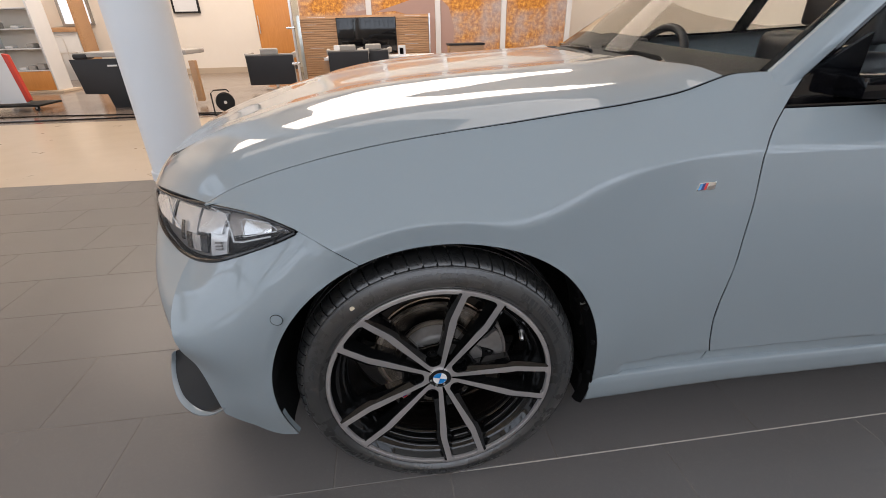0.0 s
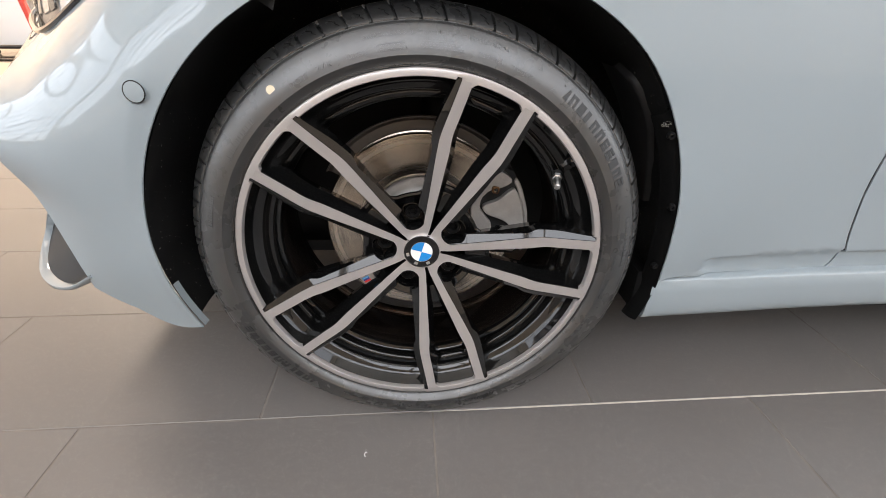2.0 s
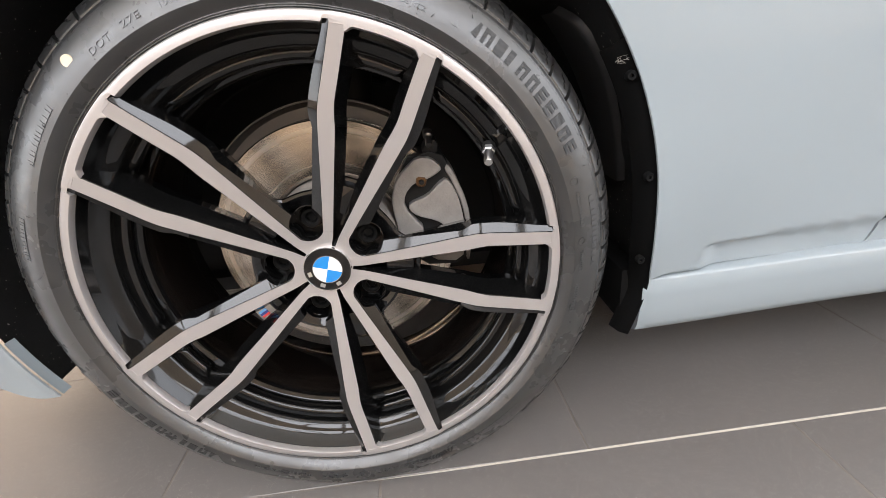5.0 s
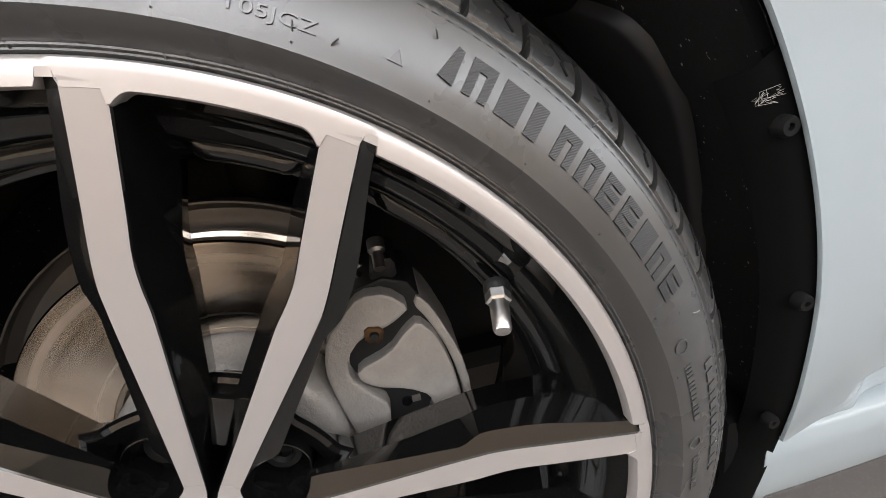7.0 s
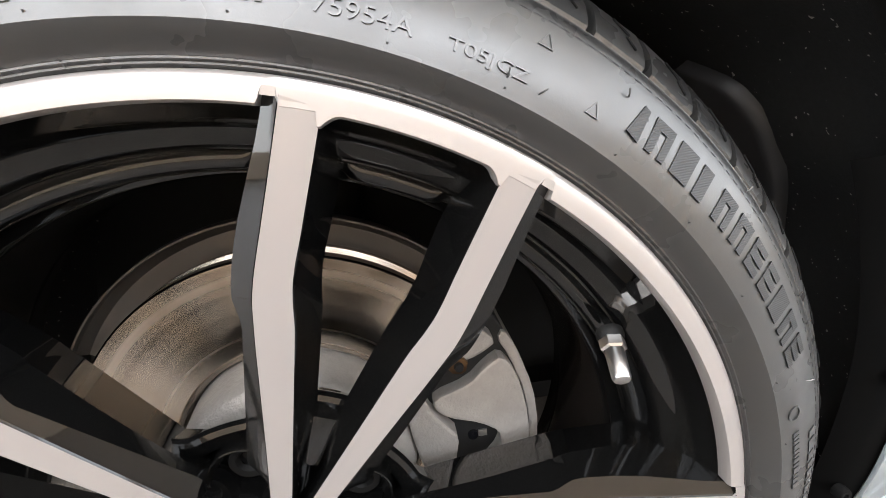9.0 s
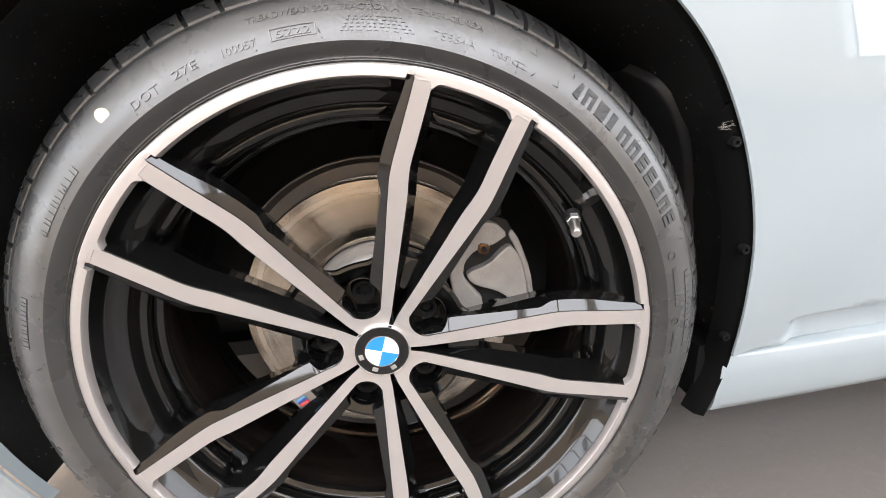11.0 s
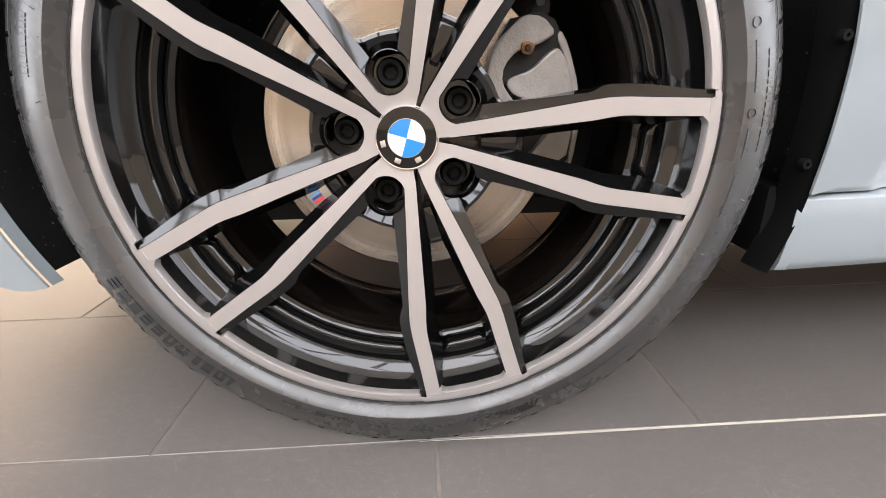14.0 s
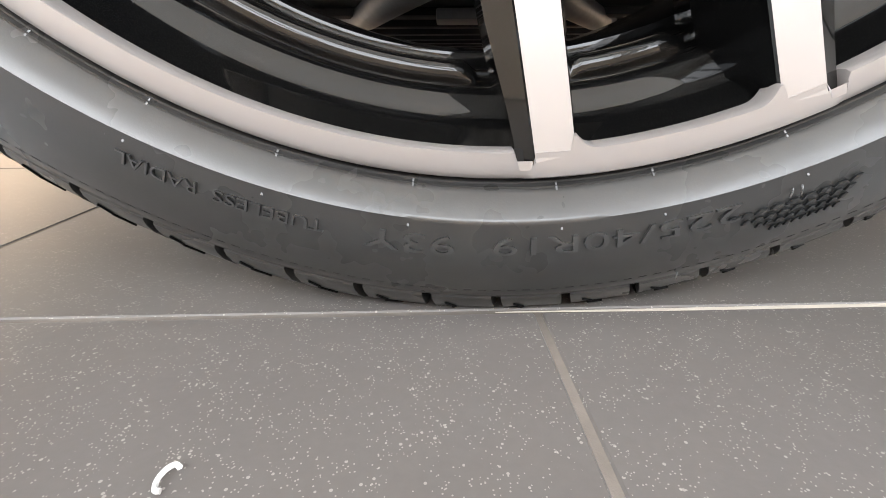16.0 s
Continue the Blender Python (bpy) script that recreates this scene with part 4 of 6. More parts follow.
LOW = spline((-0.478, 0.178, 0.732), (-0.42, 0.130, 0.738), (-0.36, 0.087, 0.738), (-0.31, 0.055, 0.731), (-0.263, 0.032, 0.717), (-0.189, -0.012, 0.692), (-0.130, -0.012, 0.715), (-0.077, -0.012, 0.730),
             (-0.013, -0.012, 0.737), (0.050, -0.012, 0.737), (0.093, -0.011, 0.733), (0.121, -0.010, 0.730), (0.160, -0.006, 0.732), (0.205, 0.0, 0.742), (0.250, 0.006, 0.760), (0.295, 0.014, 0.782),
             (0.341, 0.021, 0.798), (0.376, 0.027, 0.807), (0.426, 0.034, 0.811), (0.489, 0.044, 0.813), (0.554, 0.053, 0.815), (0.620, 0.060, 0.817), (0.710, 0.069, 0.820))
HOODLINE = spline((-0.478, 0.178, 0.733), (-0.41, 0.160, 0.768), (-0.344, 0.148, 0.793), (-0.24, 0.139, 0.822), (-0.066, 0.134, 0.855), (0.05, 0.136, 0.869), (0.17, 0.142, 0.880), (0.29, 0.150, 0.892),
                  (0.45, 0.163, 0.908), (0.56, 0.172, 0.926), (0.62, 0.177, 0.944), (0.66, 0.183, 0.954), (0.73, 0.192, 0.957), (0.86, 0.200, 0.954))
DOOR_X = spline((0.250, 0.690), (0.280, 0.704), (0.332, 0.693), (0.409, 0.679), (0.473, 0.678), (0.552, 0.682), (0.650, 0.682), (0.710, 0.686), (0.775, 0.690), (0.819, 0.699), (0.855, 0.727), (0.894, 0.773), (0.955, 0.856))
DOOR_Y = spline((0.250, 0.062), (0.34, 0.055), (0.444, 0.047), (0.537, 0.040), (0.652, 0.040), (0.744, 0.050), (0.790, 0.060), (0.820, 0.071), (0.855, 0.106), (0.894, 0.145), (0.955, 0.200))


def tuck(x, z):
    """The tapering step along the foot of fender and doors."""
    line = 0.2925 + 0.02 * (x - 0.47)
    return 0.011 * smooth01((line - z) / 0.0055) * smooth01((x - 0.452) / 0.03)


def thick(ob, depth=0.0022):
    """Sheet metal has two sides."""
    bm = bmesh.new()
    bm.from_mesh(ob.data)
    for e in bm.edges:
        if len(e.link_faces) == 1:
            e.smooth = False
    bm.to_mesh(ob.data)
    bm.free()
    mod = ob.modifiers.new("thickness", "SOLIDIFY")
    mod.thickness, mod.offset = depth, -1.0
    return ob


def thin_plate(points, stiff=1e-5):
    """A smooth height over (x, z) through a few known (x, z, y)."""
    p = np.array(points, float)
    n = len(p)
    def kern(d):
        return np.where(d > 1e-9, d * d * np.log(np.maximum(d, 1e-9)), 0.0)
    d = np.hypot(p[:, None, 0] - p[None, :, 0], p[:, None, 1] - p[None, :, 1])
    a = np.zeros((n + 3, n + 3))
    a[:n, :n] = kern(d) + stiff * np.eye(n)
    a[:n, n], a[:n, n + 1:], a[n, :n], a[n + 1:, :n] = 1, p[:, :2], 1, p[:, :2].T
    w = np.linalg.solve(a, np.r_[p[:, 2], 0, 0, 0])
    def f(x, z):
        return float(kern(np.hypot(p[:, 0] - x, p[:, 1] - z)) @ w[:n] + w[n] + w[n + 1] * x + w[n + 2] * z)
    return f


def fender_faces():
    """Two smooth faces whose meeting line is the flare's crest and the shoulder line."""
    up, low = [], []
    for x in (-0.44, -0.36, -0.263, -0.195, -0.13, -0.06, 0.0, 0.06, 0.12, 0.18, 0.25, 0.32, 0.40, 0.48, 0.57, 0.66, 0.705):
        y, z = LOW(x)
        up.append((x, z, y))
        if x > -0.2:
            low.append((x, z, y))
            low.append((x, z + 0.07, y + 0.014 * smooth01((x - 0.15) / 0.25)))
            up.append((x, z - 0.06, y - 0.075 + 0.024 * smooth01((x - 0.15) / 0.3)))
    for x in (-0.44, -0.34, -0.24, -0.15, -0.06, 0.05, 0.17, 0.29, 0.45, 0.56, 0.66, 0.76):
        y, z = HOODLINE(x)
        up.append((x, z, y))
        xl = min(x, 0.706)
        yl, zl = LOW(xl)
        up.append(((x + xl) / 2, zl + 0.52 * (z - zl), yl + 0.49 * (y - yl)))
    for a in range(112, -13, -8):
        x, y, z = arch(a)
        low.append((x, z, y))
    for a in (112, 100, 88, 76):
        x, y, z = arch(a, 0.022)
        low.append((x, z, y - 0.001))
    for z in (0.26, 0.34, 0.44, 0.54, 0.65, 0.74):
        low.append((DOOR_X(z), z, DOOR_Y(z)))
    low += [(0.563, 0.755, 0.0460), (0.45, 0.262, 0.050), (0.60, 0.262, 0.058)]
    return thin_plate(up, 3e-4), thin_plate(low, 6e-5)


FENDER_UP, FENDER_LOW = fender_faces()


def fender_y(x, z):
    a, b = FENDER_UP(x, z), FENDER_LOW(x, z)
    turn = math.degrees(math.atan2(z - ZC, x))
    flat = smooth01((turn - 42) / 30)
    if flat > 0 and z > ZC:
        # the flare's face is flat from the lip out to its crest
        b += (ARCH_Y(min(turn, 200)) - 0.0012 - b) * flat
    k = 0.0020 + 0.0058 * smooth01((x - 0.08) / 0.1) * smooth01((0.44 - x) / 0.1)
    return max(a, b) + tuck(x, z) + k * math.log(1 + math.exp(-abs(a - b) / k))


NU, NV = 240, 120


def fender_edges(s):
    """Inner edge (lamp, bumper seam, wheel arch) and outer edge (hood, door, sill) at s."""
    if s < 0.16:
        q = s / 0.16
        x = -0.477 + (0.477 - 0.263) * q
        inn = (x, *LOW(x))
    elif s < 0.23:
        q = (s - 0.16) / 0.07
        inn = lerp((-0.263, 0.032, 0.717), (-0.195, -0.012, 0.6905), q * 2) if q < 0.5 else lerp((-0.195, -0.012, 0.6905), arch(113.8), q * 2 - 1)
    else:
        inn = arch(113.8 - (113.8 + 9.3) * (s - 0.23) / 0.77)
    if s < 0.60:
        q = s / 0.60
        x = -0.477 + (0.8475 + 0.477) * q
        y, z = HOODLINE(x)
        out = (x, y - 0.0008, z - 0.0008)
    elif s < 0.93:
        q = (s - 0.60) / 0.33
        z = 0.951 + (0.2575 - 0.951) * q
        out = (DOOR_X(z) - 0.0030, fender_y(DOOR_X(z) - 0.0030, z), z)
    else:
        q = (s - 0.93) / 0.07
        out = (0.686 + (0.3885 - 0.686) * q, 0.062 - 0.014 * q + tuck(0.686 - 0.301 * q, 0.2575), 0.2590 - 0.0035 * q)
    return inn, out


def fender_point(i, j, nu=NU, nv=NV, drop=0.0):
    s, v = i / nu, j / nv
    inn, out = fender_edges(s)
    x, z = inn[0] + (out[0] - inn[0]) * v, inn[2] + (out[2] - inn[2]) * v
    y = fender_y(x, z)
    y += (inn[1] - fender_y(inn[0], inn[2])) * (1 - smooth01(v / 0.22)) + (out[1] - fender_y(out[0], out[2])) * smooth01((v - 0.55) / 0.45)
    return (x, y + drop, z)


def outward(geo):
    """Faces turned towards the near side."""
    v, f = geo
    total = 0.0
    for face in f[::7]:
        a, b, c = (Vector(v[k]) for k in face[:3])
        total += (b - a).cross(c - a).y
    return (v, f) if total < 0 else (v, [face[::-1] for face in f])


def fender(car):
    up = part("front_fender", outward(sheet(fender_point, NU, NV)), M["paint"], car, "grey painted front fender with a flared wheel arch", sharp=80)
    thick(up)

    def flange(i, j):
        a = 113.6 - (113.6 + 9.3) * i / 120
        return arch(a, (0.0, -0.0006, -0.0004, 0.0030)[j], (0.0, 0.0012, 0.0026, 0.0040)[j])

    part("arch_flange", sheet(flange, 120, 3), M["paint"], up)


F_EDGE = spline((0.0, -0.478, 0.178, 0.733), (0.2, -0.590, 0.290, 0.722), (0.4, -0.690, 0.420, 0.700), (0.6, -0.764, 0.555, 0.672), (0.8, -0.800, 0.720, 0.668), (1.0, -0.812, MID, 0.668))
B_EDGE = spline((0.0, 0.640, 0.1795, 0.954), (0.08, 0.632, 0.235, 0.964), (0.35, 0.602, 0.43, 0.968), (0.7, 0.586, 0.68, 0.970), (1.0, 0.580, MID, 0.971))
C_LINE = spline((0.0, -0.812, MID, 0.668), (0.05, -0.775, MID, 0.715), (0.12, -0.69, MID, 0.772), (0.27, -0.46, MID, 0.862), (0.42, -0.25, MID, 0.916), (0.56, -0.045, MID, 0.946), (0.71, 0.16, MID, 0.964), (0.86, 0.37, MID, 0.976), (0.95, 0.51, MID, 0.976), (1.0, 0.580, MID, 0.971))


def hood_point(i, j, nu=60, nv=48, drop=0.0):
    u, w = i / nu, abs(2 * j / nv - 1)      # w: 1 at a side, 0 on the centre line
    v = 1 - w
    x = -0.478 + u * (0.640 + 0.478)
    side = np.array((x, *HOODLINE(x)))
    front, back, mid = np.array(F_EDGE(v)), np.array(B_EDGE(v)), np.array(C_LINE(u))
    p00, p01, p10, p11 = np.array((-0.478, *HOODLINE(-0.478))), np.array(C_LINE(0.0)), np.array((0.640, *HOODLINE(0.640))), np.array(C_LINE(1.0))
    p = (1 - v) * side + v * mid + (1 - u) * front + u * back - ((1 - u) * (1 - v) * p00 + (1 - u) * v * p01 + u * (1 - v) * p10 + u * v * p11)
    swell = math.sin(math.pi * min(v * 1.05, 1.0)) * math.sin(math.pi * min(0.04 + u, 1.0) ** 0.8)
    p[2] += 0.018 * swell + 0.010 * math.exp(-(((v - 0.42) / 0.10) ** 2)) * smooth01(u / 0.5)
    p[2] += 0.022 * (1 - (1 - min(u / 0.09, 1.0)) ** 2) * smooth01(v / 0.12) * (1 - u)
    if j > nv / 2:
        p[1] = 2 * MID - p[1]
    return (p[0], p[1], p[2] - drop)


CORNER_Y = thin_plate([(-0.156, 0.653, -0.0145), (-0.197, 0.6875, -0.012), (-0.22, 0.640, -0.013), (-0.230, 0.700, 0.011), (-0.263, 0.7135, 0.032), (-0.315, 0.690, 0.046), (-0.400, 0.652, 0.080), (-0.482, 0.618, 0.130), (-0.545, 0.604, 0.185),
                       (-0.262, 0.583, -0.019), (-0.323, 0.551, -0.017), (-0.322, 0.505, -0.016), (-0.358, 0.417, -0.006), (-0.372, 0.333, 0.004), (-0.364, 0.261, 0.013), (-0.352, 0.190, 0.025),
                       (-0.420, 0.500, -0.010), (-0.440, 0.400, 0.004), (-0.555, 0.505, 0.038), (-0.535, 0.410, 0.044), (-0.514, 0.267, 0.052), (-0.430, 0.290, 0.020), (-0.44, 0.200, 0.045), (-0.36, 0.62, 0.020), (-0.47, 0.57, 0.055)])
CORNER_X = spline((0.15, -0.505), (0.20, -0.512), (0.267, -0.516), (0.35, -0.525), (0.42, -0.537), (0.505, -0.556), (0.54, -0.566), (0.58, -0.560), (0.604, -0.548))


def bumper_edges(u, v):
    """The corner panel's four edges in (x, z)."""
    def top(u):
        if u < 0.36:
            q = u / 0.36
            seam = arch(114.05)
            return lerp((seam[0], seam[2]), (-0.1957, 0.6893), q * 2.4) if q < 1 / 2.4 else lerp((-0.1957, 0.6893), (-0.2637, 0.7157), (q - 1 / 2.4) / (1 - 1 / 2.4))
        x, _, z = LAMP_LOW(0.69 * (u - 0.36) / 0.64)
        return (x, z - 0.002)
    def left(v):
        x, _, z = arch(200.6 - (200.6 - 114.05) * v)
        return (x, z)
    def low(u):
        return (-0.3465 - 0.168 * u, 0.190 - 0.012 * math.sin(math.pi * min(u * 1.6, 1.0)) + 0.055 * u * u)
    z_lo, z_hi = low(1.0)[1], top(1.0)[1]
    def right(v):
        z = z_lo + (z_hi - z_lo) * v
        return (CORNER_X(z), z)
    return left(v), right(v), low(u), top(u), left(0), left(1), right(0), right(1)


def bumper_point(i, j, nu=48, nv=44, drop=0.0):
    """The corner panel: u from the wheel arch forwards, v from the bottom up."""
    u, v = i / nu, j / nv
    le, ri, lo, to, c00, c01, c10, c11 = (np.array(p) for p in bumper_edges(u, v))
    p = (1 - u) * le + u * ri + (1 - v) * lo + v * to - ((1 - u) * (1 - v) * c00 + (1 - u) * v * c01 + u * (1 - v) * c10 + u * v * c11)
    x, z = float(p[0]), float(p[1])
    y = CORNER_Y(x, z)
    if u < 0.14:
        y += (ARCH_Y(200.6 - 86.55 * v) - CORNER_Y(float(le[0]), float(le[1]))) * (1 - smooth01(u / 0.14))
    return (x, y + drop, z)


def fascia_point(i, j, nu=30, nv=30):
    """From the corner crease round to the nose."""
    u = i / nu
    c = bumper_point(48, j * 44 / nv)
    z = c[2]
    high = smooth01((z - 0.44) / 0.08)
    m = (c[0] - 0.06 - 0.075 * high, c[1] + 0.20)
    m2 = (-0.775, 0.42)
    e = (-0.812, MID)
    b = ((1 - u) ** 3, 3 * u * (1 - u) ** 2, 3 * u * u * (1 - u), u**3)
    x, y = (b[0] * c[k] + b[1] * m[k] + b[2] * m2[k] + b[3] * e[k] for k in (0, 1))
    top = 0.655
    return (x, y, z + (0.19 + (top - 0.19) * j / nv - z) * smooth01(u))


def mirrored(geo):
    v, f = geo
    return [(x, 2 * MID - y, z) for x, y, z in v], [face[::-1] for face in f]


def turned_out(geo):
    return geo[0], [face[::-1] for face in geo[1]]


def bumper(car):
    geo = outward(sheet(bumper_point, 48, 44))
    b = thick(part("front_bumper", geo, M["paint"], car, "grey painted front bumper corner", sharp=80))
    nose = turned_out(sheet(fascia_point, 30, 30))
    thick(part("bumper_nose", nose, M["paint"], b, "grey painted bumper nose", sharp=80))
    thick(part("bumper_half", joined(mirrored(geo), mirrored(nose)), M["paint"], b, sharp=80))
    ring = [(0.0115 * math.cos(q), 0.0115 * math.sin(q)) for q in np.linspace(0, 2 * math.pi, 33)[:-1]]
    at = pose(-0.3225, CORNER_Y(-0.3225, 0.5515), 0.5515, 0, 0, -3)
    part("parking_sensor", slab(ring, -0.0022, 0.010, 0.0005), M["paint"], b, "round painted parking sensor", at=at)
    part("sensor_ring", tube([(x * 1.04, -0.0016, z * 1.04) for x, z in ring], 0.0008, 6, True), M["plastic"], b, at=at)

    def flange(i, j):
        a = 114.05 + (200.6 - 114.05) * i / 70
        return arch(a, (0.0, -0.0006, -0.0004, 0.0030)[j], (0.0, 0.0012, 0.0026, 0.0040)[j])

    part("arch_flange", sheet(flange, 70, 3), M["paint"], b)
    def turn_in(i, j):
        a = 187.0 + (200.6 - 187.0) * i / 12
        return arch(a, (-0.0018, -0.0020, -0.004)[j], (0.004, 0.008, 0.016)[j])

    part("bumper_return", sheet(turn_in, 12, 2), M["paint"], b, "grey painted return behind the bumper's edge")
    # Air opening low in the corner: a blade runs from the crease round to the front, dark mesh behind it.
    path = spline((0.0, -0.508, 0.046, 0.271), (0.17, -0.550, 0.056, 0.247), (0.33, -0.593, 0.077, 0.238), (0.52, -0.645, 0.125, 0.238), (0.72, -0.688, 0.195, 0.248), (0.86, -0.700, 0.230, 0.264), (1.0, -0.698, 0.245, 0.290))

    def blade(i, j):
        x, y, z = path(i / 30)
        wide = 0.35 + 0.65 * smooth01(i / 12)
        dx, dy, dz = ((0.004, 0.010, 0.003), (0.0, 0.003, 0.004), (-0.003, -0.003, 0.001), (-0.003, -0.002, -0.006), (0.004, 0.006, -0.012), (0.020, 0.040, -0.014))[j]
        return (x + dx * wide, y + dy * wide, z + dz * wide)

    thick(part("vent_blade", sheet(blade, 30, 5), M["paint"], b, "grey blade round the air opening", sharp=70))

    def mesh_face(i, j):
        x, y, z = path(i / 30)
        c = bumper_point(48, 1.0 + 18.0 * i / 30)
        return lerp((x + 0.003, y + 0.009, z + 0.002), (c[0] + 0.006, c[1] + 0.030 + 0.10 * i / 30, c[2]), j / 8)

    part("air_vent", sheet(mesh_face, 30, 8), M["plastic"], b, "black bumper air opening")


LAMP_LOW = spline((0.0, -0.268, 0.034, 0.713), (0.15, -0.315, 0.046, 0.690), (0.35, -0.400, 0.080, 0.652), (0.55, -0.482, 0.130, 0.618), (0.68, -0.545, 0.185, 0.604), (0.80, -0.610, 0.260, 0.604), (0.9, -0.680, 0.36, 0.622), (1.0, -0.755, 0.53, 0.655))
LAMP_TOP = spline((0.0, -0.268, 0.034, 0.716), (0.15, -0.315, 0.058, 0.730), (0.35, -0.380, 0.102, 0.736), (0.55, -0.470, 0.172, 0.730), (0.70, -0.560, 0.262, 0.718), (0.85, -0.660, 0.385, 0.698), (1.0, -0.757, 0.54, 0.668))


def headlamp(car):
    def face(i, j, drop=0.0):
        t, s = i / 40, j / 12
        p = lerp(LAMP_LOW(t), LAMP_TOP(t), s)
        bow = 0.016 * math.sin(math.pi * s) * smooth01(t * 4)
        return (p[0] - bow * 0.6 * t + drop * 0.7 * t, p[1] - bow + drop, p[2])

    lamp = part("headlamp", sheet(lambda i, j: face(i, j, 0.050), 40, 12), M["plastic"], car, "headlamp with clear cover and silver reflectors", sharp=80)
    cover = part("lamp_cover", sheet(lambda i, j: face(i, j, 0.0), 40, 12), M["lens"], lamp, "clear headlamp cover", sharp=80)
    cover.visible_shadow = False
    edge_low = [face(i, 0, -0.0005) for i in range(41)]
    edge_top = [face(i, 12, -0.0005) for i in range(41)]
    part("lamp_seal", joined(tube(edge_low, 0.0048, 8), tube(edge_top, 0.0036, 8)), M["screen"], lamp, "black seal round the headlamp")

    def plate(t0, t1, s0, s1, d0, d1, n=10):
        def at(i, j):
            t, s = t0 + (t1 - t0) * i / n, s0 + (s1 - s0) * j / n
            x, y, z = face(t * 40, s * 12, 0.0)
            d = d0 + (d1 - d0) * j / n
            return (x + d * 0.7 * t, y + d, z)
        return sheet(at, n, n)

    thick(part("lamp_bezel", plate(0.05, 0.46, 0.42, 0.97, 0.024, 0.032), M["lamp_bezel"], lamp, "brown-grey lamp bezel"), 0.003)
    thick(part("lamp_bezel", plate(0.44, 0.98, 0.86, 0.97, 0.018, 0.030), M["lamp_bezel"], lamp, "brown-grey lamp bezel"), 0.003)
    thick(part("lamp_blind", plate(0.55, 0.98, 0.03, 0.42, 0.016, 0.030), M["lamp_dark"], lamp, "dark grey lower lamp panel"), 0.003)
    thick(part("reflector", plate(0.16, 0.33, 0.46, 0.80, 0.016, 0.019), M["lamp_silver"], lamp, "silver side reflector"), 0.003)
    thick(part("lamp_wedge", plate(0.03, 0.40, 0.03, 0.42, 0.020, 0.026), M["screen"], lamp, "gloss black lower corner"), 0.003)
    for t0, t1, s0, s1, d in ((0.43, 0.54, 0.08, 0.60, 0.010), (0.46, 0.61, 0.50, 0.86, 0.014), (0.63, 0.78, 0.40, 0.84, 0.016), (0.80, 0.95, 0.40, 0.84, 0.014)):
        thick(part("reflector", plate(t0, t1, s0, s1, d, d + 0.012), M["lamp_clear"], lamp, "clear silver lamp block"), 0.004)
    def guide(path, wide=0.0011):
        pts = []
        for t, s in path:
            x, y, z = face(t * 40, s * 12, 0.0)
            pts.append((x + 0.010 * 0.7 * t, y + 0.010, z))
        return tube(pts, wide, 8)

    part("light_guide", guide([(0.13, 0.62), (0.18, 0.84), (0.34, 0.84), (0.36, 0.78), (0.32, 0.44), (0.13, 0.50), (0.13, 0.62)]), M["lamp_guide"], lamp, "clear light guide round the side reflector")
    part("light_guide", guide([(0.55, 0.93), (0.46, 0.86), (0.41, 0.60), (0.385, 0.34), (0.33, 0.30), (0.17, 0.30)], 0.0019), M["lamp_guide"], lamp, "clear light guide bent like an L")
    part("light_guide", guide([(0.92, 0.93), (0.84, 0.86), (0.78, 0.56), (0.70, 0.36)], 0.0017), M["lamp_guide"], lamp, "clear light guide bent like an L")
    for t0, t1, s0, s1 in ((0.655, 0.685, 0.18, 0.46), (0.555, 0.590, 0.14, 0.48), (0.70, 0.715, 0.30, 0.62)):
        thick(part("lamp_slot", plate(t0, t1, s0, s1, 0.007, 0.012, 4), M["screen"], lamp, "black slot between lamp blocks"), 0.003)
    for k in range(3):
        thick(part("reflector_rib", plate(0.455, 0.50, 0.20 + 0.07 * k, 0.225 + 0.07 * k, 0.006, 0.008, 3), M["lamp_dark"], lamp), 0.002)
    thick(part("projector_shroud", plate(0.60, 0.655, 0.16, 0.44, 0.009, 0.014, 4), M["lamp_silver"], lamp, "silver upright shroud"), 0.004)
    for t, s in ((0.57, 0.30),):
        x, y, z = face(t * 40, s * 12, 0.030)
        part("projector_lens", revolve([(0.0, -0.012), (0.010, -0.010), (0.018, -0.004), (0.021, 0.004), (0.021, 0.02)], 24), M["screen"], lamp, "dark projector lens", at=pose(x, y, z, 0, 0, -40))
    return lamp


DOOR_LINE = spline(*[(z, fender_y(DOOR_X(z), z) - tuck(DOOR_X(z), z)) for z in (0.25, 0.30, 0.36, 0.44, 0.52, 0.60, 0.66, 0.71, 0.75, 0.785, 0.805, 0.815, 0.822, 0.83, 0.845, 0.865, 0.894)])


def side_y(x, z):
    """The door skin's depth along the car."""
    z = min(max(z, 0.25), 0.894)
    y = DOOR_LINE(z)
    return y - 0.018 * smooth01((x - 0.7) / 0.9) * smooth01((0.9 - z) / 0.3)


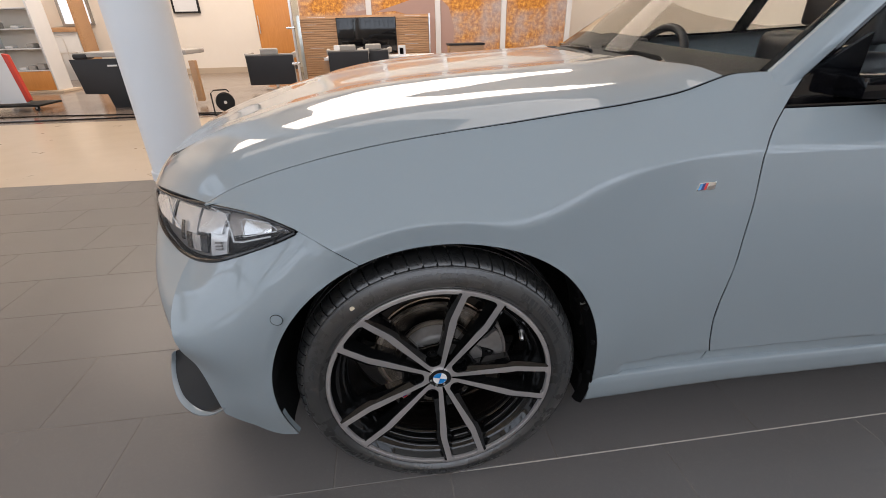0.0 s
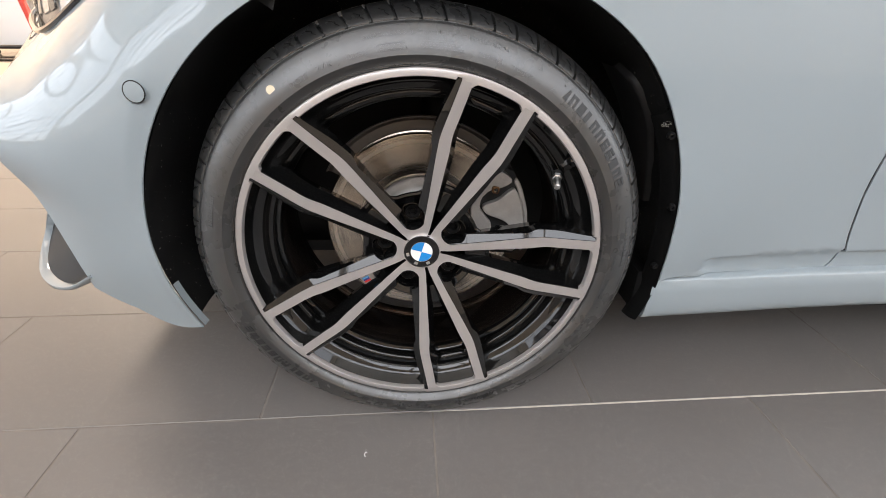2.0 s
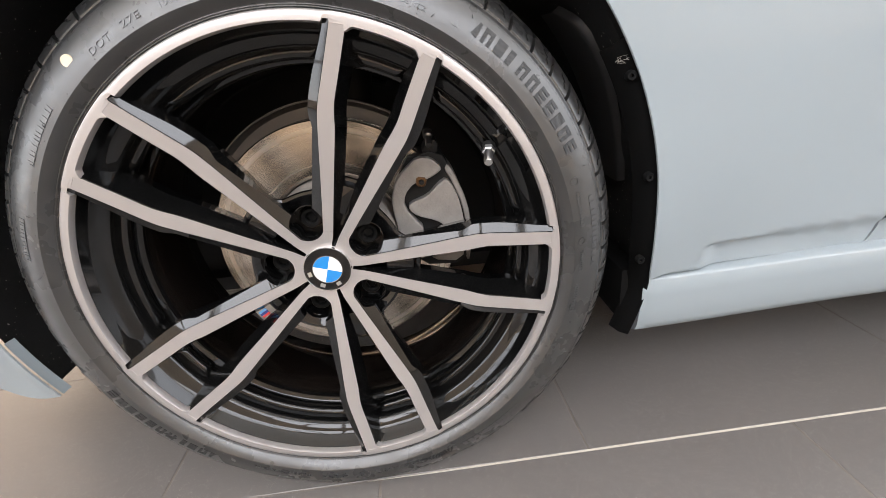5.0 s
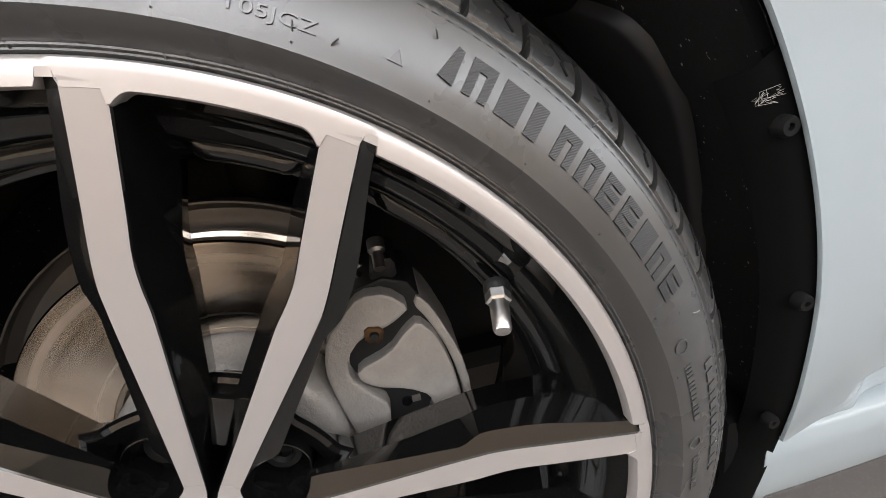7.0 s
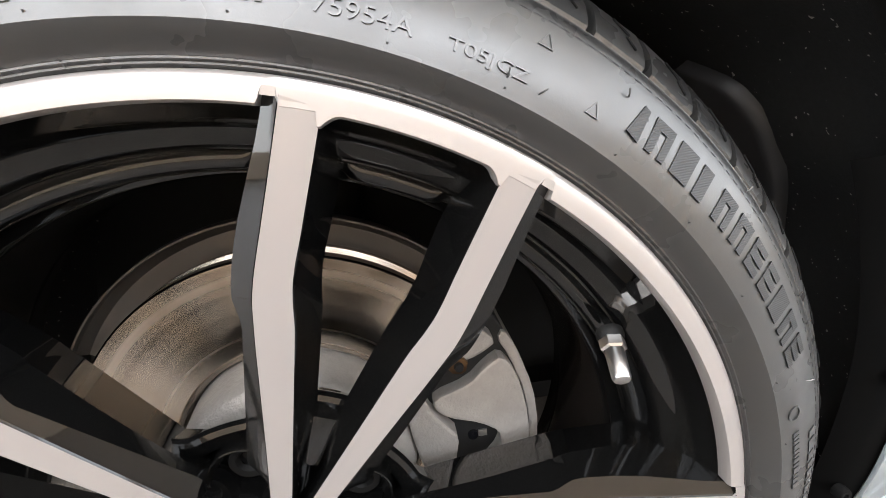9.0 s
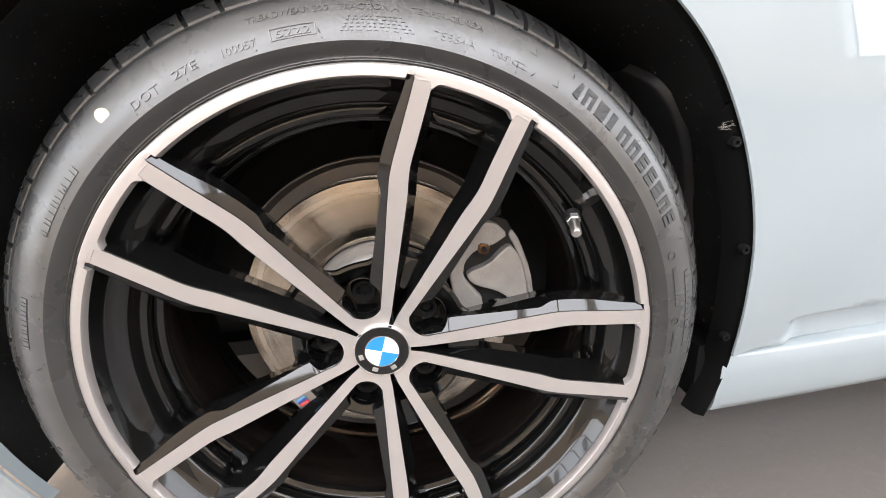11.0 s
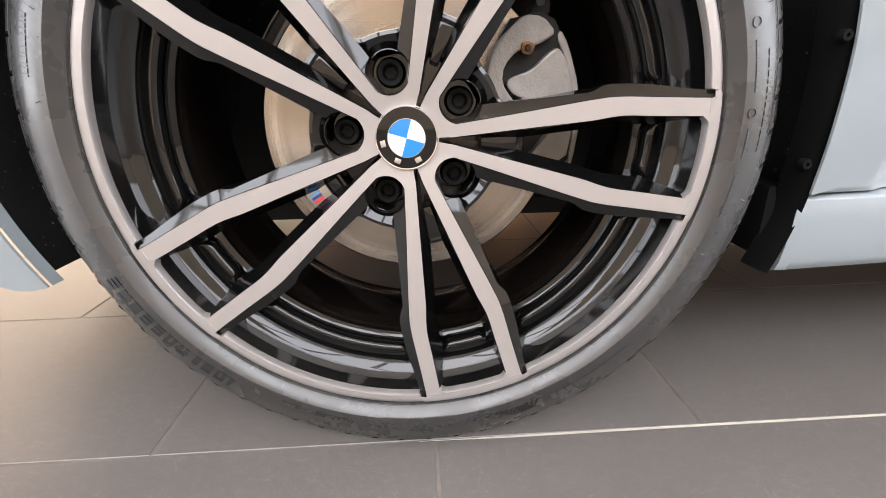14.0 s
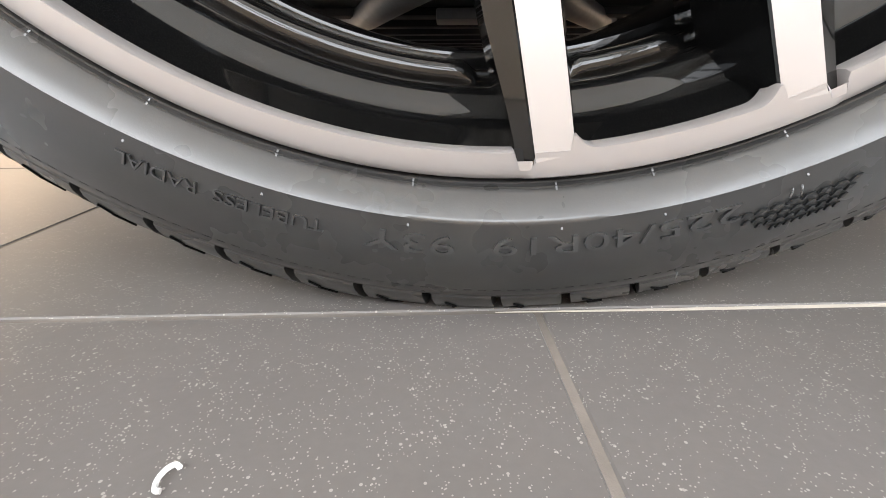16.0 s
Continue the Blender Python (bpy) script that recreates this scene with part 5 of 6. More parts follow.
def doors(car):
    zs = [0.2555, 0.262, 0.267, 0.271, 0.275, 0.281, 0.286, 0.289, 0.2915, 0.294, 0.2965, 0.299, 0.302, 0.306, 0.315, 0.34, 0.40, 0.46, 0.52, 0.58, 0.64, 0.70, 0.75, 0.785, 0.800, 0.807, 0.814, 0.83, 0.85, 0.87, 0.888]

    def skin(x_start, x_end):
        def at(i, j):
            z = zs[j]
            x0 = DOOR_X(min(z, 0.894)) + 0.0005 if x_start is None else x_start
            x = x0 + (x_end - x0) * i / 40
            y = side_y(x, z)
            y += tuck(x, z)
            return (x, y, z)
        return sheet(at, 40, len(zs) - 1)

    front = thick(part("front_door", skin(None, 1.780), M["paint"], car, "grey painted front door", sharp=60))
    rear = thick(part("rear_door", skin(1.786, 2.46), M["paint"], car, "grey painted rear door", sharp=60))
    for x in (1.62, 2.33):
        y = side_y(x, 0.79)
        part("door_handle", box(x - 0.09, x + 0.09, y - 0.030, y - 0.012, 0.770, 0.792, 0.007), M["paint"], front if x < 1.7 else rear, "grey pull handle")
    return front


def sill(car):
    prof = [(0.080, 0.2545), (0.060, 0.2530), (0.0505, 0.2512), (0.0478, 0.2475), (0.0482, 0.2250), (0.0510, 0.2000), (0.0540, 0.1800), (0.0580, 0.1700), (0.0660, 0.1660), (0.0900, 0.1670)]

    def at(i, j):
        x = 0.386 + (2.45 - 0.386) * (i / 60) ** 1.4
        y, z = prof[j]
        end = 1 - smooth01((x - 0.386) / 0.03)
        w = min(max((z - 0.166) / 0.085, 0.0), 1.0)
        run = min(x - 0.386, 0.42) + 0.3 * max(x - 0.806, 0.0)
        return (x + 0.006 * (0.2535 - z) / 0.09 * end, y + 0.006 * smooth01((x - 0.4) / 0.3), z + run * (0.022 * w + 0.038 * (1 - w)))

    s = thick(part("side_sill", turned_out(sheet(at, 60, len(prof) - 1)), M["paint"], car, "grey painted sill below the doors", sharp=50), 0.004)
    end = slab([(y, z) for y, z in prof], 0.0, 0.012)
    part("sill_end", end, M["paint"], s, at=pose(0.392, 0, 0, 0, 0, 90) @ pose(0, -0.004, 0))
    part("sill_block", box(0.360, 0.392, 0.060, 0.30, 0.186, 0.262, 0.006), M["dark"], s, "black plastic deflector behind the wheel")


def fender_badge(car):
    """Chrome badge with three slanted stripes and a silver block."""
    bx, bz = 0.5625, 0.7548
    along = (fender_y(bx + 0.02, bz) - fender_y(bx - 0.02, bz)) / 0.04
    rise = (fender_y(bx, bz + 0.008) - fender_y(bx, bz - 0.008)) / 0.016
    m = pose(bx, fender_y(bx, bz) - 0.0008, bz, -math.degrees(math.atan(rise)), 0, math.degrees(math.atan(along)))
    base = part("fender_badge", slab([(-0.021, -0.008), (0.021, -0.008), (0.024, 0.008), (-0.015, 0.008)], -0.0030, 0.008, 0.0008), M["chrome"], car, "chrome badge with blue and red stripes", at=m)
    for k, c in enumerate(("stripe_light", "stripe_dark", "stripe_red")):
        x = -0.0185 + 0.0062 * k
        part("stripe", slab([(x, -0.0068), (x + 0.0062, -0.0068), (x + 0.0110, 0.0068), (x + 0.0048, 0.0068)], -0.0036, -0.0028), M[c], base)
    part("badge_bar", slab([(0.0035, -0.0066), (0.0190, -0.0066), (0.0212, 0.0004), (0.0060, 0.0004)], -0.0036, -0.0028), M["steel"], base)


ROOF = [  # x, half width, height at the side, height in the middle
    (0.700, 0.712, 0.914, 0.950), (0.763, 0.690, 0.957, 0.995), (0.90, 0.643, 1.050, 1.095), (1.05, 0.592, 1.152, 1.200), (1.20, 0.541, 1.254, 1.305), (1.33, 0.505, 1.338, 1.385), (1.50, 0.492, 1.380, 1.425),
    (2.00, 0.488, 1.392, 1.440), (2.50, 0.495, 1.355, 1.420), (2.90, 0.530, 1.265, 1.330), (3.30, 0.590, 1.110, 1.160), (3.55, 0.640, 1.020, 1.050)]


def greenhouse(car):
    """Windscreen, pillars, roof and side glass."""
    f = spline(*ROOF)

    def span(x0, x1, nu, nv, inset=0.0, bow=0.0):
        def at(i, j):
            x = x0 + (x1 - x0) * i / nu
            half, zs, zm = f(x)
            w = (2 * j / nv - 1)
            return (x - bow * (1 - w * w), MID + w * (half - inset), zs + (zm - zs) * (1 - abs(w) ** 2.2))
        return sheet(at, nu, nv)

    screen = part("windscreen", span(0.74, 1.34, 20, 24, 0.004, 0.10), M["glass"], car, "clear raked windscreen")
    screen.visible_shadow = False
    part("cowl", sheet(lambda i, j: (0.575 + 0.20 * i / 6 + 0.06 * abs(2 * j / 20 - 1) ** 2, 0.20 + 1.38 * j / 20, 0.935 - 0.01 * i / 6), 6, 20), M["plastic"], screen, "black plastic cowl")
    roof = thick(part("roof_panel", span(1.34, 2.72, 24, 24, 0.0, 0.0), M["paint"], car, "grey painted roof"))
    rear = part("rear_window", span(2.72, 3.52, 16, 20, 0.04), M["glass"], car, "rear window")
    rear.visible_shadow = False
    for side in (1, -1):
        flip = lambda geo: geo if side > 0 else mirrored(geo)

        def pillar(i, j):
            s = -0.045 + 0.62 * i / 24
            a = (0.763 + s, 0.200 + 0.34 * s, 0.957 + 0.68 * s)
            b = (0.853 + s, 0.190 + 0.35 * s, 0.953 + 0.665 * s)
            q = (0.0, 0.02, 0.08, 0.35, 0.65, 0.92, 0.98, 1.0)[j]
            x, y, z = lerp(a, b, q)
            lift = (-0.020, 0.0, 0.004, 0.008, 0.008, 0.004, 0.0, -0.020)[j]
            return (x, y - lift, z + lift * 0.6)

        part("windscreen_pillar", flip(sheet(pillar, 24, 7)), M["paint"], roof, "grey painted windscreen pillar", sharp=60)
        part("screen_seal", flip(tube([pillar(i, 0) for i in range(25)], 0.010, 8)), M["screen"], roof, "black windscreen seal")
        part("pillar_seal", flip(tube([pillar(i, 7) for i in range(25)], 0.012, 8)), M["screen"], roof, "black window seal")
        glass = sheet(lambda i, j: side_glass(f, i / 40, j / 6), 40, 6)
        g = part("side_glass", flip(glass), M["glass"], roof, "clear side window")
        g.visible_shadow = False
        part("belt_trim", flip(box_geo(0.782, 3.10, 0.142, 0.206, 0.884, 0.8935)), M["screen"], roof, "black window trim", smooth=False)
        rail = [side_glass(f, i / 40, 1.0) for i in range(18, 41)]
        part("roof_rail", flip(tube(rail, 0.022, 8)), M["paint"], roof, "grey roof edge")
        part("centre_pillar", flip(sheet(lambda i, j: (1.72 + 0.08 * i + 0.03 * j, 0.20 + 0.19 * j / 4, 0.89 + 0.48 * j / 4), 1, 4)), M["screen"], roof, "black centre pillar")
    return f


def side_glass(f, p, s):
    """The side window: p along the belt, s up to the roof edge."""
    x = 0.845 + 2.25 * p
    t = max(x - 0.865, 0.0)
    if t < 0.50:
        top = (0.865 + t, 0.196 + 0.35 * t, 0.953 + 0.665 * t)
    else:
        half, zs, zm = f(x)
        top = (x, MID - half + 0.004, max(zs - 0.03, 0.90))
    return lerp((x, 0.200, 0.888), top, s)


def wing_mirror(car):
    m = part("wing_mirror", box(1.00, 1.17, -0.045, 0.145, 0.945, 1.065, 0.04, 4), M["paint"], car, "grey wing mirror on a black foot")
    part("mirror_foot", box(0.935, 1.10, 0.125, 0.215, 0.898, 0.946, 0.012), M["screen"], m, "black mirror foot")
    part("mirror_underside", box(0.99, 1.15, -0.03, 0.15, 0.932, 0.950, 0.008), M["screen"], m)
    part("corner_panel", slab([(0.828, 0.892), (0.985, 0.892), (0.985, 1.030), (0.850, 0.944)], 0.197, 0.207), M["screen"], m, "black corner panel at the window")


def rest_of_body(car):
    """Plain body parts out of the camera's sight, and the floor pan."""
    far = lambda geo: mirrored(geo)
    part("far_fender", far(outward(sheet(lambda i, j: fender_point(i, j, 80, 16), 80, 16))), M["paint"], car, "grey painted far fender", sharp=80)
    zs = (0.25, 0.40, 0.62, 0.80, 0.89)
    part("far_doors", far(sheet(lambda i, j: (0.72 + 1.74 * i / 20, side_y(0.72 + 1.74 * i / 20, zs[j]), zs[j]), 20, 4)), M["paint"], car, "grey painted far doors", sharp=60)

    def quarter(i, j):
        a, z = i / 30, (0.22, 0.40, 0.60, 0.80, 0.90, 1.00)[j]
        x = 2.465 + 1.35 * min(a / 0.75, 1)
        y = 0.045 + 0.04 * (z > 0.85) + 0.11 * (a > 0.6) * ((a - 0.6) / 0.4) ** 2 * 2
        r = math.hypot(x - 2.851, z - ZC)
        if r < 0.375 and z > 0.0:
            z = ZC + math.sqrt(max(0.375**2 - (x - 2.851) ** 2, 0))
        if a > 0.75:
            x, y = 3.815 + 0.06 * (a - 0.75) / 0.25, y + (MID - y) * smooth01((a - 0.75) / 0.25)
        return (x, y, z)

    q = sheet(quarter, 30, 5)
    part("rear_quarter", joined(q, far(q)), M["paint"], car, "grey painted rear quarters", sharp=60)
    part("boot_lid", sheet(lambda i, j: (3.50 + 0.36 * i / 6, 0.16 + 1.46 * j / 10, 1.03 - 0.02 * i / 6), 6, 10), M["paint"], car, "grey painted boot lid")
    pan = part("floor_pan", box(-0.74, 3.70, 0.32, 1.46, 0.165, 0.195, 0.01), M["plastic"], car, "black plastic under-body tray")
    for y in (0.42, 0.56, 0.70, 0.84, 0.98, 1.12, 1.26, 1.40):
        part("tray_rib", box(-0.62, 0.56, y, y + 0.035, 0.156, 0.167, 0.003), M["plastic"], pan)
    part("side_pan", box(0.43, 2.42, 0.085, 0.30, 0.165, 0.20, 0.01), M["plastic"], pan)
    part("side_pan", box(0.43, 2.42, 1.48, 1.695, 0.165, 0.20, 0.01), M["plastic"], pan)
    part("engine_bay", box(-0.68, 0.60, 0.36, 1.42, 0.185, 0.66, 0.02), M["plastic"], pan)
    part("inner_door", box(0.76, 2.42, 0.150, 0.18, 0.22, 0.80), M["plastic"], pan)
    part("cabin_floor", box(0.62, 3.40, 0.16, 1.62, 0.20, 0.62), M["leather"], pan)


def inner_shell(car):
    """Dark structure behind the panel gaps."""
    shell = part("inner_shell", joined(sheet(lambda i, j: fender_point(i, j, 80, 16, 0.014), 80, 16), sheet(lambda i, j: hood_point(i, j, 30, 24, 0.016), 30, 24)), M["plastic"], car, "dark inner structure")
    part("hinge_pillar", sheet(lambda i, j: (DOOR_X(0.252 + 0.63 * i / 20) - 0.02 + 0.05 * j, DOOR_Y(0.252 + 0.63 * i / 20) + 0.014, 0.252 + 0.63 * i / 20), 20, 1), M["plastic"], shell)
    part("lamp_gap", sheet(lambda i, j: lerp(lerp((-0.268, 0.046, 0.73), (-0.15, -0.002, 0.665), i / 8), lerp((-0.275, 0.046, 0.70), (-0.16, -0.002, 0.635), i / 8), j), 8, 1), M["plastic"], shell)

    def liner(i, j):
        a = 199 - (199 + 14) * i / 90
        r = ARCH_R(min(max(a, -12), 202)) + (0.006, 0.010, 0.012, 0.010, 0.004, -0.05, -0.12)[j]
        y = (0.012, 0.020, 0.06, 0.22, 0.30, 0.34, 0.36)[j] + max(ARCH_Y(min(max(a, -12), 202)), 0.0)
        wav = 0.004 * math.sin(a * 0.35) * (1 < j < 5)
        return ((r + wav) * math.cos(radians(a)), y, ZC + (r + wav) * math.sin(radians(a)))

    lin = part("arch_liner", sheet(liner, 90, 6), M["liner"], car, "black felt wheel arch liner with pale lint", sharp=60)
    part("arch_back", slab([(-0.40, 0.19), (0.38, 0.19), (0.38, 0.66), (-0.40, 0.66)], 0.355, 0.375), M["plastic"], lin)
    edge = spline((6.0, 0.128), (20.0, 0.114), (29.0, 0.101), (35.0, 0.105), (38.0, 0.118), (40.5, 0.150))

    def flap(i, j):
        a = 6.0 + 34.5 * i / 30
        y = edge(a)
        r = ARCH_R(a) + (0.010, 0.002, 0.000, 0.002)[j]
        return (r * math.cos(radians(a)), (y - 0.001, y + 0.001, y + 0.006, 0.205)[j], ZC + r * math.sin(radians(a)))

    part("liner_flap", sheet(flap, 30, 3), M["flap"], lin, "dark grey smooth liner flap", sharp=60)
    # Edge strip with screws behind the wheel.
    def strip(i, j):
        a = 34 - (34 + 22) * i / 30
        r = ARCH_R(max(a, -12)) - (0.001, -0.002, 0.012, 0.020)[j]
        return (r * math.cos(radians(a)), ARCH_Y(max(a, -12)) + (0.012, 0.0045, 0.0055, 0.020)[j], ZC + r * math.sin(radians(a)))

    part("liner_edge", sheet(strip, 30, 3), M["liner_edge"], lin, "black plastic liner edge", sharp=70)
    for x, y, z in ((0.332, 0.0085, 0.499), (0.3650, 0.0170, 0.394), (0.3740, 0.0345, 0.287)):
        part("liner_screw", revolve([(0.0, -0.0006), (0.0016, -0.0004), (0.0018, -0.0028), (0.0042, -0.0030), (0.0050, -0.0012), (0.0052, 0.004)], 18), M["dark"], lin, "small black screw", at=pose(x - 0.005, y, z))
    rng = random.Random(7)
    geos = []
    for k in range(9):
        p = Vector((0.320, 0.010, 0.514))
        pts = [p + Vector((rng.uniform(-0.009, 0.006), rng.uniform(-0.003, 0.003), rng.uniform(-0.004, 0.004))) for _ in range(5)]
        geos.append(tube(pts, 0.00008, 3))
    part("lint_tuft", joined(*geos), M["fabric"], lin, "tuft of pale lint")
    strut = part("suspension_strut", tube([(0.02, 0.24, 0.36), (0.03, 0.27, 0.50), (0.04, 0.29, 0.66)], 0.028, 16), M["plastic"], car, "black suspension strut")
    coil = [(0.03 + 0.055 * math.cos(q), 0.27 + 0.055 * math.sin(q), 0.50 + 0.02 * q / 2.2) for q in np.linspace(0, 16, 70)]
    part("coil_spring", tube(coil, 0.007, 8), M["plastic"], strut)


def cabin(car):
    dash = part("dashboard", sheet(lambda i, j: (0.70 + 0.45 * i / 10, 0.22 + 1.34 * j / 10, 0.945 - 0.08 * (i / 10) ** 2 + 0.025 * math.sin(math.pi * i / 10)), 10, 10), M["plastic"], car, "dark dashboard below the windscreen")
    part("instrument_hood", box(0.90, 1.02, 1.12, 1.42, 0.90, 0.945, 0.015), M["plastic"], dash)
    q = np.linspace(0, 2 * math.pi, 33)[:-1]
    c = Vector((1.12, 1.25, 0.79))
    rim = [c + Vector((0.07 * math.sin(a), 0.185 * math.cos(a), 0.175 * math.sin(a))) for a in q]
    sw = part("steering_wheel", tube(rim, 0.017, 12, True), M["leather"], car, "black leather steering wheel")
    part("steering_spoke", joined(tube([c + Vector((0, -0.18, 0)), c + Vector((0, 0.18, 0))], 0.022, 8), tube([c, c + Vector((-0.07, 0, -0.17))], 0.022, 8)), M["plastic"], sw)
    for y in (0.53, 1.25):
        seat = part("seat_back", box(1.78, 1.96, y - 0.24, y + 0.24, 0.40, 0.90, 0.06, 3), M["leather"], car, "black leather front seat")
        part("headrest", box(1.88, 1.97, y - 0.13, y + 0.13, 0.92, 1.06, 0.03, 3), M["leather"], seat)
        part("seat_cushion", box(1.25, 1.75, y - 0.25, y + 0.25, 0.42, 0.56, 0.05, 3), M["leather"], seat)
    part("rear_mirror", box(1.15, 1.18, 0.78, 1.02, 1.18, 1.24, 0.012, 3), M["screen"], car, "black inside mirror")
    for y0, tip in ((0.42, (0.70, 0.90, 0.985)), (0.90, (0.70, 1.36, 0.985))):
        part("wiper", tube([(0.655, y0, 0.950), (0.69, y0 + 0.1, 0.964), (tip[0], tip[1], tip[2] - 0.012)], 0.007, 8), M["screen"], car, "black wiper arm")


def build_car():
    car = thing("car", "grey painted four-door saloon on alloy wheels", "car")
    wheel = build_wheel(car)
    brake(car)
    fender(car)
    thick(part("hood", sheet(hood_point, 60, 48), M["paint"], car, "grey painted hood with a soft crown", sharp=80))
    bumper(car)
    headlamp(car)
    doors(car)
    sill(car)
    fender_badge(car)
    greenhouse(car)
    wing_mirror(car)
    rest_of_body(car)
    inner_shell(car)
    cabin(car)
    wheel_copy(wheel, car, pose(0, 2 * MID, ZC, 0, 0, 180))
    wheel_copy(wheel, car, pose(2.851, 0.0, ZC))
    wheel_copy(wheel, car, pose(2.851, 2 * MID, ZC, 0, 0, 180))
    return car


build_car()


# ---------------- the showroom's things ----------------
def column():
    c = thing("column", "round white painted column on a low plinth", "column", (-1.820, 3.00, 0), kind="structure")
    part("shaft", revolve_z([(0.213, 0.07), (0.213, 6.198)], 64), M["column"], c, smooth=True)
    part("plinth", revolve_z([(0.226, 0.0015), (0.226, 0.066), (0.221, 0.072), (0.212, 0.073)], 64), M["column"], c, "white plinth ring")


def slat_wall():
    w = thing("slat_wall", "low wooden slat partition behind the sales desk", "partition", (-0.60, 10.5, 0.002))
    part("panel", box(-1.44, 1.44, 0.02, 0.07, 0, 1.29, 0.004), M["oak"], w)
    n = 26
    for k in range(n):
        z = 0.03 + k * 1.235 / n
        part("slat", box(-1.43, 1.43, -0.012, 0.02, z, z + 0.034, 0.003, 1), M["oak"], w)
    for x in (-1.455, 1.455):
        part("edge_strip", box(x - 0.015, x + 0.015, -0.02, 0.08, 0, 1.30, 0.003), M["valve"], w, "thin metal edge")
    rng = random.Random(3)
    for k in range(14):
        x, z = rng.choice((-1.38, 0.78)) + rng.uniform(0, 0.15), 0.03 + rng.randrange(4, n) * 1.235 / n + 0.0385
        part("light_strip", box(x, x + rng.uniform(0.2, 0.42), -0.006, 0.004, z, z + 0.006), M["column"], w, "pale inlay strip")


def television():
    t = thing("television", "large black switched-off television on the slat partition", "television", (-0.56, 10.44, 0.51))
    part("housing", box(-0.66, 0.66, 0.0, 0.045, 0, 0.74, 0.006), M["plastic"], t)
    part("screen", box(-0.645, 0.645, -0.004, 0.0, 0.02, 0.725, 0.001), M["screen"], t, "glossy black screen")


def mural():
    for n, (x0, x1) in enumerate(((-2.16, -0.58), (-0.45, 1.09), (1.22, 2.73), (2.87, 4.40))):
        p = thing("mural_panel", "printed autumn landscape panel in gold and orange", "wall picture", ((x0 + x1) / 2, 11.5, 0.002), group="mural panels")
        h = (x1 - x0) / 2
        part("board", box(-h, h, 0.004, 0.04, 0.0, 3.2, 0.002), M["wall"], p)
        part("print", box(-h + 0.004, h - 0.004, 0.0, 0.0035, 0.02, 3.18), M["mural"], p, "autumn print")
        if n in (0, 1, 2):
            # the printed road sweeps across the panels
            a = {0: [(0.35, 1.36), (0.78, 1.42), (0.78, 1.34), (0.30, 1.31)], 1: [(-0.7, 1.36), (0.2, 1.62), (0.76, 1.64), (0.76, 0.4), (0.05, 0.4), (0.30, 1.25), (-0.2, 1.38)], 2: [(-0.75, 1.62), (-0.55, 1.45), (-0.42, 1.0), (-0.46, 0.4), (-0.75, 0.4)]}[n]
            part("printed_road", slab(a, -0.002, 0.001), M["road_print"], p, "brown road in the print")
    for x in (-0.515, 1.155, 2.80, 4.47):
        structure("trim_post", box(x - 0.062, x + 0.062, 11.48, 11.56, 0.002, 4.59, 0.004), M["column"], "white upright between the printed panels", "post")


def orange_door():
    d = thing("door_1", "orange veneered door with a long bar handle", "door", (-3.08, 12.996, 0.002), kind="structure")
    part("leaf", box(-0.46, 0.46, -0.045, 0.0, 0.005, 2.10, 0.003), M["orange"], d)
    part("door_frame", joined(box_geo(-0.55, -0.465, -0.06, 0.0, 0, 2.18), box_geo(0.465, 0.55, -0.06, 0.0, 0, 2.18), box_geo(-0.465, 0.465, -0.06, 0.0, 2.105, 2.18)), M["wall"], d, "cream door frame", smooth=False)
    h = part("handle", tube([(-0.40, -0.10, 0.95), (-0.40, -0.10, 1.38)], 0.014, 10), M["valve"], d, "steel bar handle")
    for z in (1.0, 1.33):
        part("handle_post", tube([(-0.40, -0.10, z), (-0.40, -0.045, z)], 0.008, 8), M["valve"], h)


def wall_picture():
    p = thing("framed_picture", "small picture in a dark frame on the cream wall", "picture", (-5.25, 12.97, 1.47))
    part("picture_frame", joined(box_geo(-0.33, 0.33, -0.03, 0.028, 0, 0.04), box_geo(-0.33, 0.33, -0.03, 0.028, 0.86, 0.90), box_geo(-0.33, -0.29, -0.03, 0.028, 0.04, 0.86), box_geo(0.29, 0.33, -0.03, 0.028, 0.04, 0.86)), M["plastic"], p, smooth=False)
    part("mat", box(-0.29, 0.29, -0.008, 0.02, 0.04, 0.86), M["column"], p, "pale picture")


def cantilever_chair(name, label, at, rz, width=0.78):
    """Padded visitor chair: dark back with a pale edge on a steel runner."""
    c = thing(name, label, "chair", at, rz, group="visitor chairs")
    h = width / 2
    back = part("backrest", box(-h, h, -0.03, 0.05, 0.10, 0.62, 0.02, 3), M["leather"], c, "black padded back")
    part("back_edge", tube([(-h, 0.03, 0.12), (-h, 0.03, 0.63), (h, 0.03, 0.63), (h, 0.03, 0.12)], 0.016, 8), M["fabric"], back, "pale grey edging")
    part("seat", box(-h, h, 0.05, 0.55, 0.34, 0.46, 0.03, 3), M["leather"], c, "black seat cushion")
    for s in (-1, 1):
        part("armrest", box(s * h - 0.03, s * h + 0.03, 0.04, 0.50, 0.56, 0.66, 0.02, 3), M["fabric"], c, "grey armrest")
    part("foot", revolve_z([(0.0, 0.002), (0.22, 0.002), (0.22, 0.014), (0.03, 0.03)], 28), M["valve"], c, "flat steel foot", at=pose(0, 0.28, 0))
    part("stem", revolve_z([(0.03, 0.02), (0.03, 0.35)], 16), M["valve"], c, "steel stem", at=pose(0, 0.28, 0))
    part("headrest", box(-0.16, 0.16, 0.0, 0.09, 0.62, 0.74, 0.03, 3), M["fabric"], c, "grey headrest cushion")
    return c


